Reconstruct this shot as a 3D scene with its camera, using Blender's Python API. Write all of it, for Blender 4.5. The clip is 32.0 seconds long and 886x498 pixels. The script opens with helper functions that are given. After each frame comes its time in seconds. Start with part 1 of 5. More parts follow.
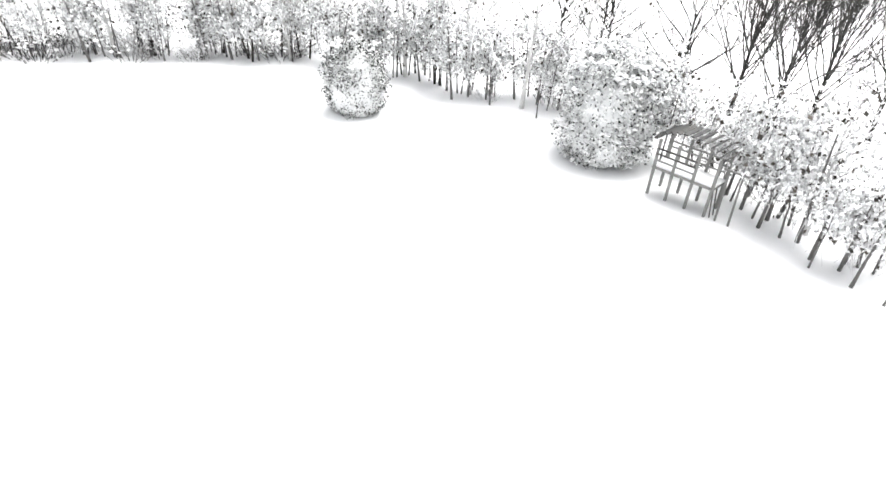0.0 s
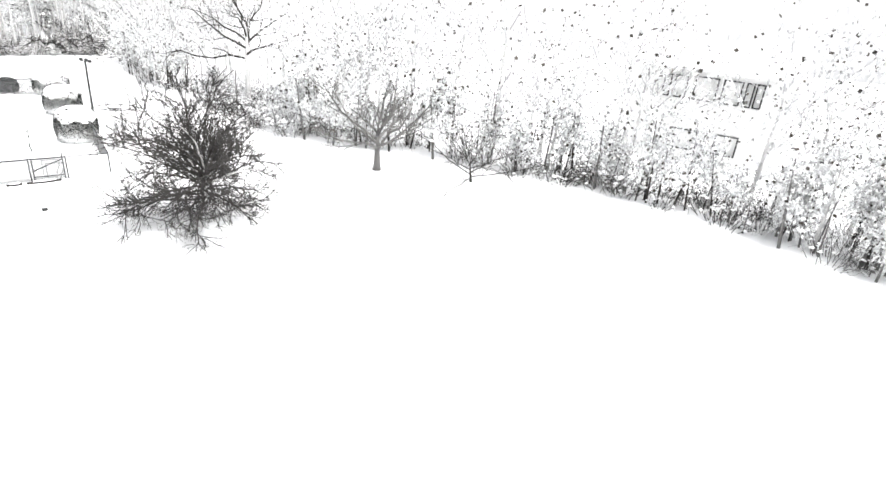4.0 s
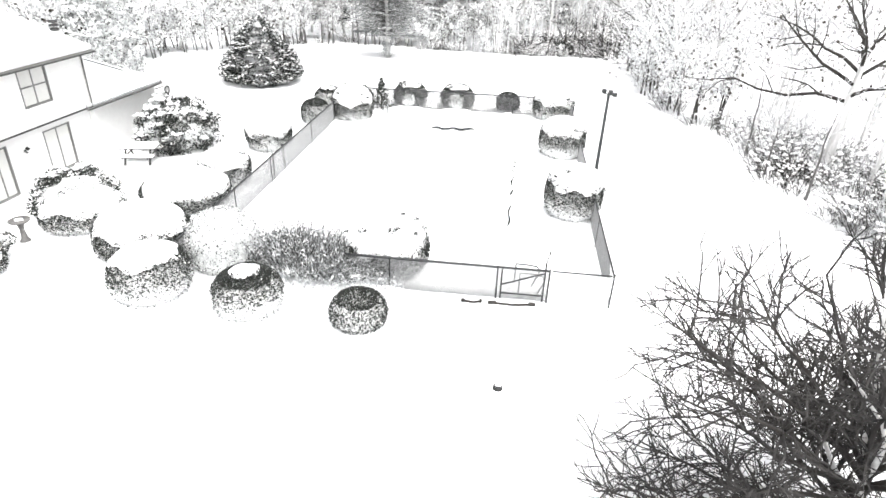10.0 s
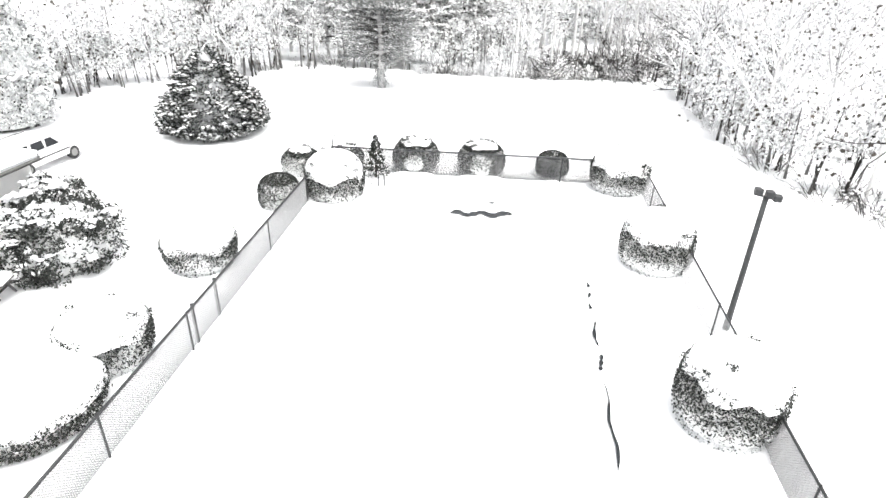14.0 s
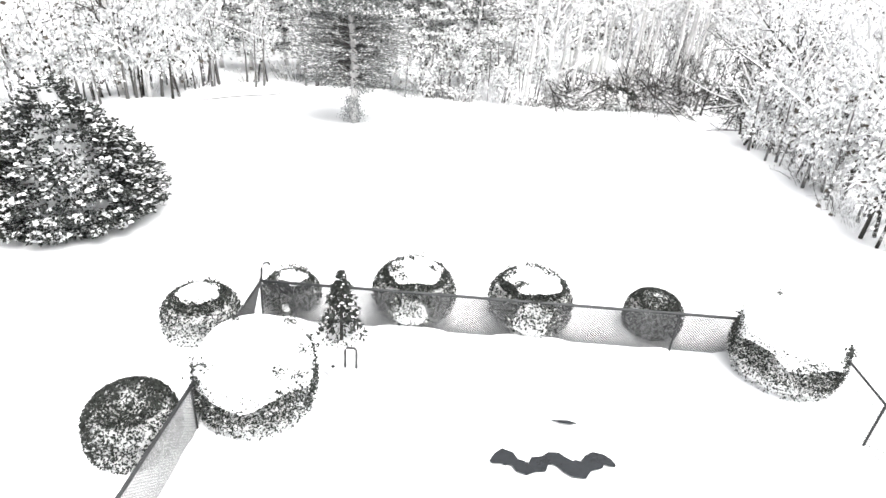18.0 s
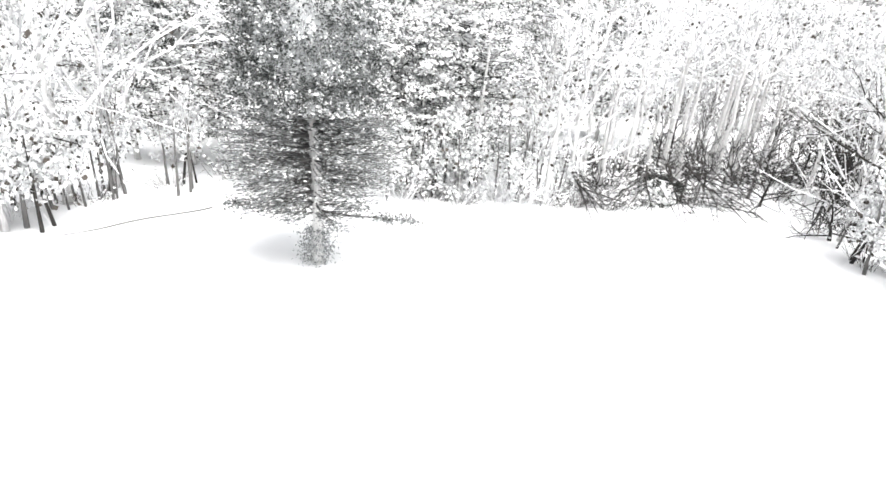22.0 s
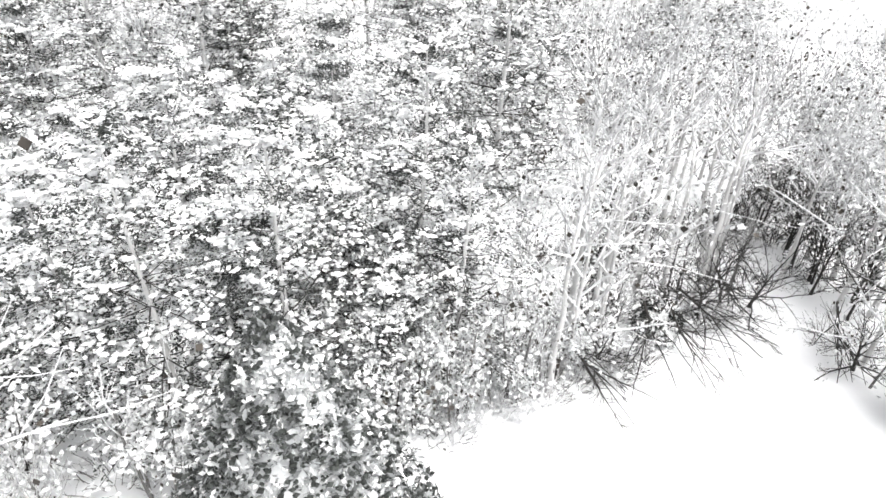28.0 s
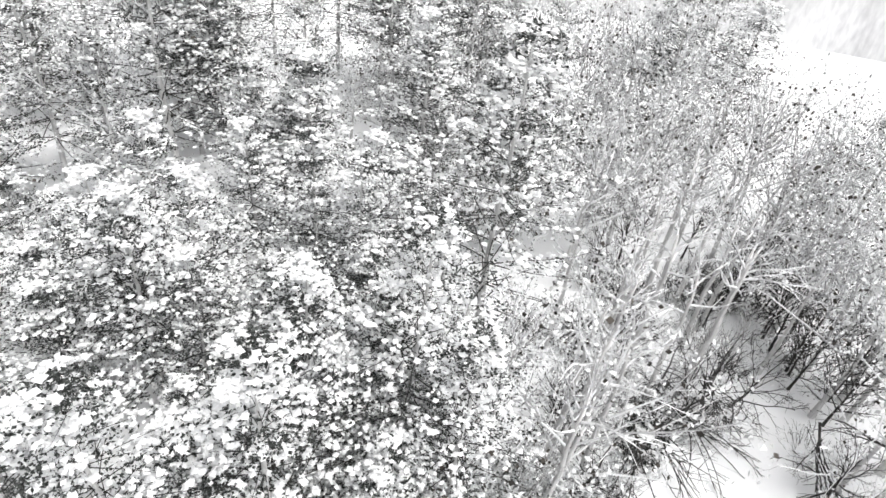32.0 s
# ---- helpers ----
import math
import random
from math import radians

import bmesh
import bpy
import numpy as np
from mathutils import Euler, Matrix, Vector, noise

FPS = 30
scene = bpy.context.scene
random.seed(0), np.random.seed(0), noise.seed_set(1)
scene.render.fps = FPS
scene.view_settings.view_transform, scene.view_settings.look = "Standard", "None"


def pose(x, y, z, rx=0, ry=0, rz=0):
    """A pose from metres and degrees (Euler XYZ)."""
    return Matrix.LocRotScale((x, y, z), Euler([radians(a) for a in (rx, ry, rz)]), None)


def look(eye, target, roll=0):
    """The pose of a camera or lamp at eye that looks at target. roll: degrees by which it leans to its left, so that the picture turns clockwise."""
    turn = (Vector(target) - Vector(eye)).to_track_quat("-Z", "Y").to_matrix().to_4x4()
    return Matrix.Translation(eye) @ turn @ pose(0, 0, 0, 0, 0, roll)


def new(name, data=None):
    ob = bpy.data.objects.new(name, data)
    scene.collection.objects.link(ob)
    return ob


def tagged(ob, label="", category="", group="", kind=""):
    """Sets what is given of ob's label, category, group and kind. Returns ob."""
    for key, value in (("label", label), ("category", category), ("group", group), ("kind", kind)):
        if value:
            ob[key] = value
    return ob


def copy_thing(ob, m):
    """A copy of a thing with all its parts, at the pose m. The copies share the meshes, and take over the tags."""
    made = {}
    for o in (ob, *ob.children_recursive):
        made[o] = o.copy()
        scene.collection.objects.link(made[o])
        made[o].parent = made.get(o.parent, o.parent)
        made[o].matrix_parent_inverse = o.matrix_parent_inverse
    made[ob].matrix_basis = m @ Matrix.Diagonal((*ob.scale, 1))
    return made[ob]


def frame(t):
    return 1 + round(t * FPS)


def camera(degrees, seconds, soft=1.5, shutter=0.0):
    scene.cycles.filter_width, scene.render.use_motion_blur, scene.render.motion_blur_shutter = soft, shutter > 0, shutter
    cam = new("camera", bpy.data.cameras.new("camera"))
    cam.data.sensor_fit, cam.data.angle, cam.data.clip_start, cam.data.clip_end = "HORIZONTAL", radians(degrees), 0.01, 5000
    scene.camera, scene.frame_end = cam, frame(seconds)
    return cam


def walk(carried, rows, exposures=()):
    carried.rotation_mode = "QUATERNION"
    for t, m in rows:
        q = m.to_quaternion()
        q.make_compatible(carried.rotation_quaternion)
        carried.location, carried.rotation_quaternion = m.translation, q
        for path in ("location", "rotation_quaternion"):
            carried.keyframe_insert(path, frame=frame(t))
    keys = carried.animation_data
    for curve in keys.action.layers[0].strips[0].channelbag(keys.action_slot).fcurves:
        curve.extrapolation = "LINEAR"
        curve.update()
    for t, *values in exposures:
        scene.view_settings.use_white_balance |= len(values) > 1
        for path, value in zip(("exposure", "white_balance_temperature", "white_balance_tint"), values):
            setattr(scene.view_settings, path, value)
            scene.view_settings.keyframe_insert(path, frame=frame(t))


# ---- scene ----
cam = camera(73.10, 32.0, soft=1.5)
PATH = [
    (0, (-7.171, -18.001, 13.304), (-5.512, -17.921, 12.190), 3.50),
    (0.5, (-5.910, -17.264, 13.183), (-4.250, -16.990, 12.101), 3.48),
    (1, (-4.487, -16.493, 12.977), (-2.851, -16.006, 11.934), 3.46),
    (1.5, (-2.883, -15.660, 12.667), (-1.310, -14.935, 11.667), 3.47),
    (2, (-1.353, -14.784, 12.358), (0.112, -13.818, 11.399), 3.55),
    (2.5, (-0.168, -13.855, 12.166), (1.152, -12.672, 11.241), 3.84),
    (3, (0.571, -12.804, 12.118), (1.730, -11.443, 11.222), 4.29),
    (3.5, (0.948, -11.543, 12.139), (1.945, -10.041, 11.273), 4.82),
    (4, (1.099, -10.074, 12.164), (1.939, -8.463, 11.328), 5.36),
    (4.5, (1.147, -8.485, 12.204), (1.830, -6.790, 11.391), 5.78),
    (6.5, (1.216, -1.548, 12.737), (1.210, 0.252, 11.866), 5.18),
    (7, (0.888, 0.338, 12.411), (0.706, 2.130, 11.540), 5.83),
    (7.5, (0.426, 2.237, 11.989), (0.068, 4.003, 11.122), 6.23),
    (8, (-0.045, 4.011, 11.610), (-0.506, 5.749, 10.735), 5.94),
    (8.5, (-0.487, 5.595, 11.352), (-0.950, 7.318, 10.448), 4.85),
    (9, (-1.015, 7.025, 11.229), (-1.476, 8.730, 10.290), 3.51),
    (9.5, (-1.599, 8.426, 11.203), (-2.058, 10.126, 10.254), 2.77),
    (10, (-2.217, 9.851, 11.194), (-2.680, 11.549, 10.246), 2.44),
    (10.5, (-2.850, 11.313, 11.164), (-3.316, 13.010, 10.215), 2.16),
    (11, (-3.486, 12.805, 11.127), (-3.958, 14.502, 10.180), 2.00),
    (11.5, (-4.137, 14.315, 11.089), (-4.614, 16.012, 10.144), 1.83),
    (12, (-4.789, 15.855, 11.041), (-5.257, 17.554, 10.095), 1.89),
    (12.5, (-5.446, 17.445, 10.990), (-5.901, 19.149, 10.047), 1.90),
    (13, (-6.082, 19.056, 10.919), (-6.529, 20.761, 9.974), 1.86),
    (13.5, (-6.677, 20.644, 10.839), (-7.121, 22.350, 9.896), 1.94),
    (14, (-7.257, 22.245, 10.729), (-7.699, 23.955, 9.791), 2.05),
    (14.5, (-7.858, 23.907, 10.590), (-8.294, 25.621, 9.656), 2.14),
    (16.5, (-10.861, 31.198, 9.950), (-11.256, 32.916, 9.006), 3.22),
    (17, (-11.452, 32.802, 9.937), (-11.832, 34.525, 8.995), 3.93),
    (17.5, (-11.974, 34.356, 9.936), (-12.329, 36.079, 8.984), 4.55),
    (18, (-12.533, 35.951, 9.926), (-12.870, 37.676, 8.972), 4.87),
    (18.5, (-13.134, 37.564, 9.881), (-13.461, 39.292, 8.929), 4.91),
    (19, (-13.768, 39.152, 9.790), (-14.093, 40.884, 8.845), 5.09),
    (19.5, (-14.412, 40.683, 9.672), (-14.740, 42.425, 8.746), 5.17),
    (20, (-15.036, 42.176, 9.526), (-15.366, 43.927, 8.616), 5.28),
    (20.5, (-15.618, 43.633, 9.404), (-15.940, 45.383, 8.492), 5.44),
    (21, (-16.153, 45.108, 9.433), (-16.457, 46.862, 8.522), 5.72),
    (21.5, (-16.679, 46.615, 9.657), (-16.954, 48.382, 8.761), 5.55),
    (22, (-17.229, 48.200, 10.140), (-17.468, 49.996, 9.294), 4.63),
    (22.5, (-17.824, 49.680, 10.679), (-18.031, 51.488, 9.850), 3.50),
    (23, (-18.479, 51.073, 11.314), (-18.663, 52.884, 10.485), 2.46),
    (23.5, (-19.100, 52.339, 12.007), (-19.257, 54.144, 11.161), 1.78),
    (24, (-19.653, 53.548, 12.875), (-19.781, 55.353, 12.024), 1.54),
    (24.5, (-20.075, 54.673, 13.799), (-20.168, 56.469, 12.924), 1.97),
    (25, (-20.375, 55.716, 14.763), (-20.425, 57.499, 13.858), 3.06),
    (25.5, (-20.728, 56.786, 15.698), (-20.729, 58.554, 14.762), 4.12),
    (27.5, (-23.524, 61.400, 17.634), (-23.268, 63.073, 16.568), 2.76),
    (28, (-23.908, 62.198, 18.151), (-23.639, 63.875, 17.095), 1.84),
    (28.5, (-24.172, 62.899, 18.728), (-23.892, 64.584, 17.688), 0.90),
    (29, (-24.353, 63.557, 19.345), (-24.062, 65.235, 18.296), 0.40),
    (29.5, (-24.459, 64.275, 20.011), (-24.151, 65.926, 18.925), 0.67),
    (30, (-24.511, 65.081, 20.740), (-24.173, 66.696, 19.610), 1.59),
    (30.5, (-24.568, 65.960, 21.500), (-24.200, 67.532, 20.321), 3.04),
    (31, (-24.648, 66.908, 22.271), (-24.259, 68.446, 21.053), 4.55),
    (31.5, (-24.767, 67.887, 23.033), (-24.364, 69.412, 21.804), 6.20),
    (32, (-24.953, 68.988, 23.795), (-24.538, 70.516, 22.573), 7.73),
]

EXPOSURE = 0.85
walk(cam, [(t, look(eye, target, roll)) for t, eye, target, roll in PATH], [(0, EXPOSURE), (16, EXPOSURE), (20, 0.9), (25.5, 0.85), (28, 0.45), (29, 0.25), (30, 0.05), (31, 0.0), (32, 0.0)])

# ---- light: bright snowy overcast ----
world = bpy.data.worlds.new("overcast_sky")
world.use_nodes = True
scene.world = world
wn, wl = world.node_tree.nodes, world.node_tree.links
sky = wn.new("ShaderNodeTexSky")
sky.sky_type, sky.sun_disc = "NISHITA", False
sky.sun_elevation, sky.sun_rotation = radians(68), radians(135)
sky.dust_density, sky.air_density, sky.ozone_density = 6.0, 1.5, 1.0
veil = wn.new("ShaderNodeHueSaturation")
veil.inputs["Saturation"].default_value = 0.08
wl.new(sky.outputs[0], veil.inputs["Color"])
wl.new(veil.outputs[0], wn["Background"].inputs["Color"])
wn["Background"].inputs["Strength"].default_value = 0.15
sun = new("sun", bpy.data.lights.new("sun", "SUN"))
sun.data.energy, sun.data.angle, sun.data.color = 2.2, radians(40), (1.0, 0.985, 0.96)
sun.matrix_world = look((0, 0, 0), (-0.26, 0.26, -0.93))


# ---- materials ----
def material(name, colour, rough=0.8, metal=0.0, spread=0.0, grain=0.0, scale=8.0, second=None, bump=0.0, island=0.0, stretch=(1, 1, 1)):
    """A procedural surface: colour varied by grain at two scales, by island, and bumped."""
    m = bpy.data.materials.new(name)
    m.use_nodes = True
    n, k = m.node_tree.nodes, m.node_tree.links
    b = n["Principled BSDF"]
    b.inputs["Roughness"].default_value, b.inputs["Metallic"].default_value = rough, metal
    b.inputs["Base Color"].default_value = (*colour, 1)
    if grain or bump:
        where, turn = n.new("ShaderNodeTexCoord"), n.new("ShaderNodeMapping")
        turn.inputs["Scale"].default_value = stretch
        k.new(where.outputs["Object"], turn.inputs["Vector"])
        big, fine = n.new("ShaderNodeTexNoise"), n.new("ShaderNodeTexNoise")
        big.inputs["Scale"].default_value, fine.inputs["Scale"].default_value = scale * 0.15, scale
        fine.inputs["Detail"].default_value = 6
        for node in (big, fine):
            k.new(turn.outputs[0], node.inputs["Vector"])
        both = n.new("ShaderNodeMath")
        both.operation = "ADD"
        k.new(big.outputs["Fac"], both.inputs[0])
        k.new(fine.outputs["Fac"], both.inputs[1])
        ramp = n.new("ShaderNodeValToRGB")
        ramp.color_ramp.elements[0].position, ramp.color_ramp.elements[1].position = 0.35, 0.65
        half = n.new("ShaderNodeMath")
        half.operation, half.inputs[1].default_value = "MULTIPLY", 0.5
        k.new(both.outputs[0], half.inputs[0])
        k.new(half.outputs[0], ramp.inputs["Fac"])
        other = second or tuple(c * (1 - grain) for c in colour)
        ramp.color_ramp.elements[0].color, ramp.color_ramp.elements[1].color = (*other, 1), (*colour, 1)
        k.new(ramp.outputs["Color"], b.inputs["Base Color"])
        if bump:
            bp = n.new("ShaderNodeBump")
            bp.inputs["Strength"].default_value, bp.inputs["Distance"].default_value = bump, 0.05
            k.new(half.outputs[0], bp.inputs["Height"])
            k.new(bp.outputs["Normal"], b.inputs["Normal"])
    if island:
        geo, ramp = n.new("ShaderNodeNewGeometry"), n.new("ShaderNodeValToRGB")
        ramp.color_ramp.elements[0].color = (*(c * (1 - island) for c in colour), 1)
        ramp.color_ramp.elements[1].color = (*(min(1, c * (1 + island)) for c in colour), 1)
        k.new(geo.outputs["Random Per Island"], ramp.inputs["Fac"])
        k.new(ramp.outputs["Color"], b.inputs["Base Color"])
    return m


SNOW = material("snow", (0.90, 0.905, 0.915), 0.65, grain=0.03, scale=3.0, bump=0.12)
LEAF = material("evergreen_leaf", (0.016, 0.019, 0.016), 0.6, island=0.6)
PALE_LEAF = material("snow_dusted_leaf", (0.66, 0.67, 0.67), 0.85, island=0.5)
NEEDLE = material("pine_needle", (0.030, 0.034, 0.031), 0.6, island=0.6)
FROST_NEEDLE = material("frosted_needle", (0.64, 0.65, 0.66), 0.85, island=0.4)
BARK = material("dark_bark", (0.040, 0.036, 0.033), 0.9, grain=0.5, scale=14, bump=0.6, stretch=(1, 1, 0.2))
PALE_BARK = material("snowy_bark", (0.80, 0.795, 0.79), 0.9, grain=0.45, scale=9, bump=0.6, stretch=(1, 1, 0.15))
TWIG = material("dark_twig", (0.034, 0.032, 0.031), 0.85, island=0.5)
FROST_TWIG = material("frosted_twig", (0.68, 0.68, 0.69), 0.9, island=0.45)
MID_TWIG = material("rimed_bough", (0.42, 0.42, 0.42), 0.9, island=0.4)
GREY_TWIG = material("grey_twig", (0.12, 0.117, 0.114), 0.9, island=0.5)
PINE_FROST = material("greyed_pine_needle", (0.21, 0.218, 0.22), 0.85, island=0.5)
FROST_CROWN = material("frosted_crown_twig", (0.66, 0.665, 0.67), 0.9, island=0.5)
PALE_NEEDLE = material("pale_rimed_needle", (0.36, 0.37, 0.37), 0.85, island=0.4)
SNOWY_NEEDLE = material("snow_laden_needle", (0.84, 0.845, 0.85), 0.85, island=0.25)
SNOW_WIRE = material("snow_caked_wire", (0.30, 0.303, 0.306), 0.8, grain=0.3, scale=40)
DRY_LEAF = material("dry_leaf", (0.055, 0.047, 0.04), 0.8, island=0.6)
STEEL = material("weathered_steel", (0.05, 0.052, 0.054), 0.6, 0.3, grain=0.4, scale=30)
WIRE = material("fence_wire", (0.06, 0.061, 0.063), 0.6, 0.2, grain=0.3, scale=40)
WOOD = material("weathered_wood", (0.10, 0.098, 0.095), 0.85, grain=0.5, scale=18, bump=0.4, stretch=(0.2, 1, 1))
SIDING = material("white_siding", (0.80, 0.80, 0.79), 0.6, grain=0.06, scale=5)
TRIM = material("grey_trim", (0.20, 0.20, 0.195), 0.6, grain=0.2, scale=12)
GUTTER = material("dark_gutter", (0.035, 0.035, 0.035), 0.5, grain=0.3, scale=20)
# Pane brightness is put into its pale colour; nothing stands behind it.
PALE_PANE = material("pale_blind", (0.62, 0.62, 0.60), 0.7, grain=0.08, scale=6)
STONE = material("pale_stone", (0.20, 0.195, 0.19), 0.9, grain=0.3, scale=12, bump=0.5)
PAINT = material("white_car_paint", (0.78, 0.78, 0.78), 0.3, grain=0.03, scale=6)
RUBBER = material("tyre_rubber", (0.025, 0.025, 0.026), 0.8, grain=0.3, scale=20)
DARK_GLASS = material("tinted_glass", (0.025, 0.027, 0.03), 0.2, grain=0.1, scale=4)
WATER = material("dark_water_gap", (0.02, 0.022, 0.025), 0.25, grain=0.3, scale=10)


# ---- mesh helpers ----
class Geo:
    """Gathers vertices and faces for one mesh."""

    def __init__(self):
        self.v, self.f, self.n = [], [], 0

    def add(self, verts, faces):
        verts = np.asarray(verts, float).reshape(-1, 3)
        self.v.append(verts)
        self.f.extend((np.asarray(faces) + self.n).tolist())
        self.n += len(verts)
        return self

    def mesh(self, name, mat, smooth=False):
        me = bpy.data.meshes.new(name)
        me.from_pydata(np.concatenate(self.v).tolist() if self.v else [], [], self.f)
        me.materials.append(mat)
        if smooth:
            me.polygons.foreach_set("use_smooth", [True] * len(me.polygons))
        me.update()
        return me


STUFF = {"branchwork", "twigwork", "foliage", "frosted_foliage", "bare_tuft", "snow_cover", "dead_foliage", "stemwork", "wire_mesh"}


def part(name, geo, mat, parent=None, label="", smooth=False):
    ob = new(name, geo.mesh(name, mat, smooth))
    ob.parent = parent
    if name in STUFF:
        tagged(ob, kind="stuff")
    return tagged(ob, label) if label else ob


def thing(name, label, category, at=(0, 0, 0), turn=0.0, group="", kind=""):
    ob = new(name)
    ob.empty_display_size = 0.3
    ob.matrix_world = pose(*at, 0, 0, turn)
    return tagged(ob, label, category, group, kind)


def unit(a):
    return a / np.maximum(np.linalg.norm(a, axis=-1, keepdims=True), 1e-9)


def side_axes(d):
    ref = np.where(np.abs(d[..., 2:3]) < 0.9, [[0.0, 0, 1]], [[1.0, 0, 0]])
    u = unit(np.cross(d, ref))
    return u, np.cross(d, u)


def rods(geo, a, b, ra, rb, sides=3):
    """Tapered rods between many pairs of points."""
    a, b = np.asarray(a, float).reshape(-1, 3), np.asarray(b, float).reshape(-1, 3)
    ra, rb = np.broadcast_to(ra, len(a))[:, None], np.broadcast_to(rb, len(a))[:, None]
    u, w = side_axes(unit(b - a))
    rings = []
    for p, r in ((a, ra), (b, rb)):
        for s in range(sides):
            g = 2 * math.pi * s / sides
            rings.append(p + r * (u * math.cos(g) + w * math.sin(g)))
    verts = np.stack(rings, 1)
    quads = np.array([[s, (s + 1) % sides, sides + (s + 1) % sides, sides + s] for s in range(sides)])
    faces = (np.arange(len(a))[:, None, None] * 2 * sides + quads).reshape(-1, 4)
    return geo.add(verts, faces)


def tube(geo, points, radii, sides=8):
    """One smooth tube along a line of points, closed at its ends."""
    p = np.asarray(points, float)
    r = np.broadcast_to(radii, len(p))
    d = unit(np.gradient(p, axis=0))
    u, w = side_axes(d)
    g = 2 * math.pi * np.arange(sides) / sides
    ring = p[:, None] + r[:, None, None] * (u[:, None] * np.cos(g)[:, None] + w[:, None] * np.sin(g)[:, None])
    faces = [[i * sides + s, i * sides + (s + 1) % sides, (i + 1) * sides + (s + 1) % sides, (i + 1) * sides + s] for i in range(len(p) - 1) for s in range(sides)]
    base = geo.n
    geo.add(ring, faces)
    geo.f.append([base + s for s in range(sides)][::-1])
    geo.f.append([base + (len(p) - 1) * sides + s for s in range(sides)])
    return geo


def box(geo, lo, hi, bevel=0.0, m=None):
    """A box with chamfered upright edges."""
    (x0, y0, z0), (x1, y1, z1) = lo, hi
    c = min(bevel, abs(x1 - x0) / 3, abs(y1 - y0) / 3)
    if c:
        rim = [(x0 + c, y0), (x1 - c, y0), (x1, y0 + c), (x1, y1 - c), (x1 - c, y1), (x0 + c, y1), (x0, y1 - c), (x0, y0 + c)]
    else:
        rim = [(x0, y0), (x1, y0), (x1, y1), (x0, y1)]
    k = len(rim)
    v = np.array([(x, y, z) for z in (z0, z1) for x, y in rim], float)
    if m is not None:
        v = np.array([m @ Vector(p) for p in v])
    base = geo.n
    geo.add(v, [[s, (s + 1) % k, k + (s + 1) % k, k + s] for s in range(k)])
    geo.f.append([base + s for s in range(k)][::-1])
    geo.f.append([base + k + s for s in range(k)])
    return geo


def leaves(geo, rng, at, size, flat=0.0, lean=None, narrow=0.5):
    """Small pointed leaves, one four-sided face each, folded along the middle by chance of their turn."""
    at = np.asarray(at, float)
    n = len(at)
    if lean is None:
        lean = unit(rng.normal(size=(n, 3)) * [1, 1, 1 - flat])
    u, w = side_axes(lean)
    g = rng.uniform(0, 2 * math.pi, (n, 1))
    side = u * np.cos(g) + w * np.sin(g)
    s = (size * rng.uniform(0.6, 1.35, n))[:, None]
    verts = np.stack([at - lean * s * 0.5, at + side * s * narrow * 0.5, at + lean * s * 0.5, at - side * s * narrow * 0.5], 1)
    return geo.add(verts, np.arange(n)[:, None] * 4 + np.arange(4))


def clumps(geo, rng, at, size, squash=0.6):
    """Small uneven lumps (eight faces each) for pads of snow and tufts."""
    at = np.asarray(at, float)
    n = len(at)
    axes = np.array([[1, 0, 0], [0, 1, 0], [-1, 0, 0], [0, -1, 0], [0, 0, squash], [0, 0, -squash * 0.6]], float)
    s = (np.asarray(size) * rng.uniform(0.6, 1.4, n))[:, None, None]
    g = rng.uniform(0, 6.283, n)
    rot = np.zeros((n, 3, 3))
    rot[:, 0, 0], rot[:, 0, 1], rot[:, 1, 0], rot[:, 1, 1], rot[:, 2, 2] = np.cos(g), -np.sin(g), np.sin(g), np.cos(g), 1
    verts = at[:, None] + np.einsum("nij,kj->nki", rot, axes) * s * rng.uniform(0.7, 1.2, (n, 6, 1))
    tris = np.array([[0, 1, 4], [1, 2, 4], [2, 3, 4], [3, 0, 4], [1, 0, 5], [2, 1, 5], [3, 2, 5], [0, 3, 5]])
    return geo.add(verts, (np.arange(n)[:, None, None] * 6 + tris).reshape(-1, 3))


def bend(x, y, z, scale, seed=0.0):
    return noise.noise(Vector((x * scale + seed, y * scale - seed, z * scale + 2 * seed)))


def lump(geo, radius, height, rng, rings=14, around=28, power=2.6, waist=0.42, rough=0.06, low=0.0, high=1.0, grow=1.0, ragged=0.0):
    """A rounded, uneven clipped form standing on the ground, or a cap of it between two shares of its height."""
    seed = float(rng.uniform(0, 50))
    grid = []
    for i in range(rings + 1):
        for j in range(around):
            g = 2 * math.pi * j / around
            edge = ragged * (noise.noise(Vector((math.cos(g) * 2.5 + seed, math.sin(g) * 2.5, seed))) + 0.5 * math.sin(5 * g + seed))
            lo = min(max(low + edge * min(1.0, (1.0 - low) * 3.5), 0.02), 0.985)
            u = lo + (high - lo) * (i / rings) ** 0.8
            e = (u - waist) / (1 - waist) if u > waist else (waist - u) / waist * 0.8
            r = radius * max(0.0, 1 - abs(e) ** power) ** (1 / power)
            x, y, z = r * math.cos(g), r * math.sin(g), u * height
            k = (1 + rough * bend(x, y, z, 1.6 / max(radius, 0.4), seed) * 2 + rough * 0.5 * bend(x, y, z, 5.0, seed)) * grow
            grid.append((x * k, y * k, z * (1 + (grow - 1) * 1.4)))
    faces = [[i * around + j, i * around + (j + 1) % around, (i + 1) * around + (j + 1) % around, (i + 1) * around + j] for i in range(rings) for j in range(around)]
    return geo.add(grid, faces)


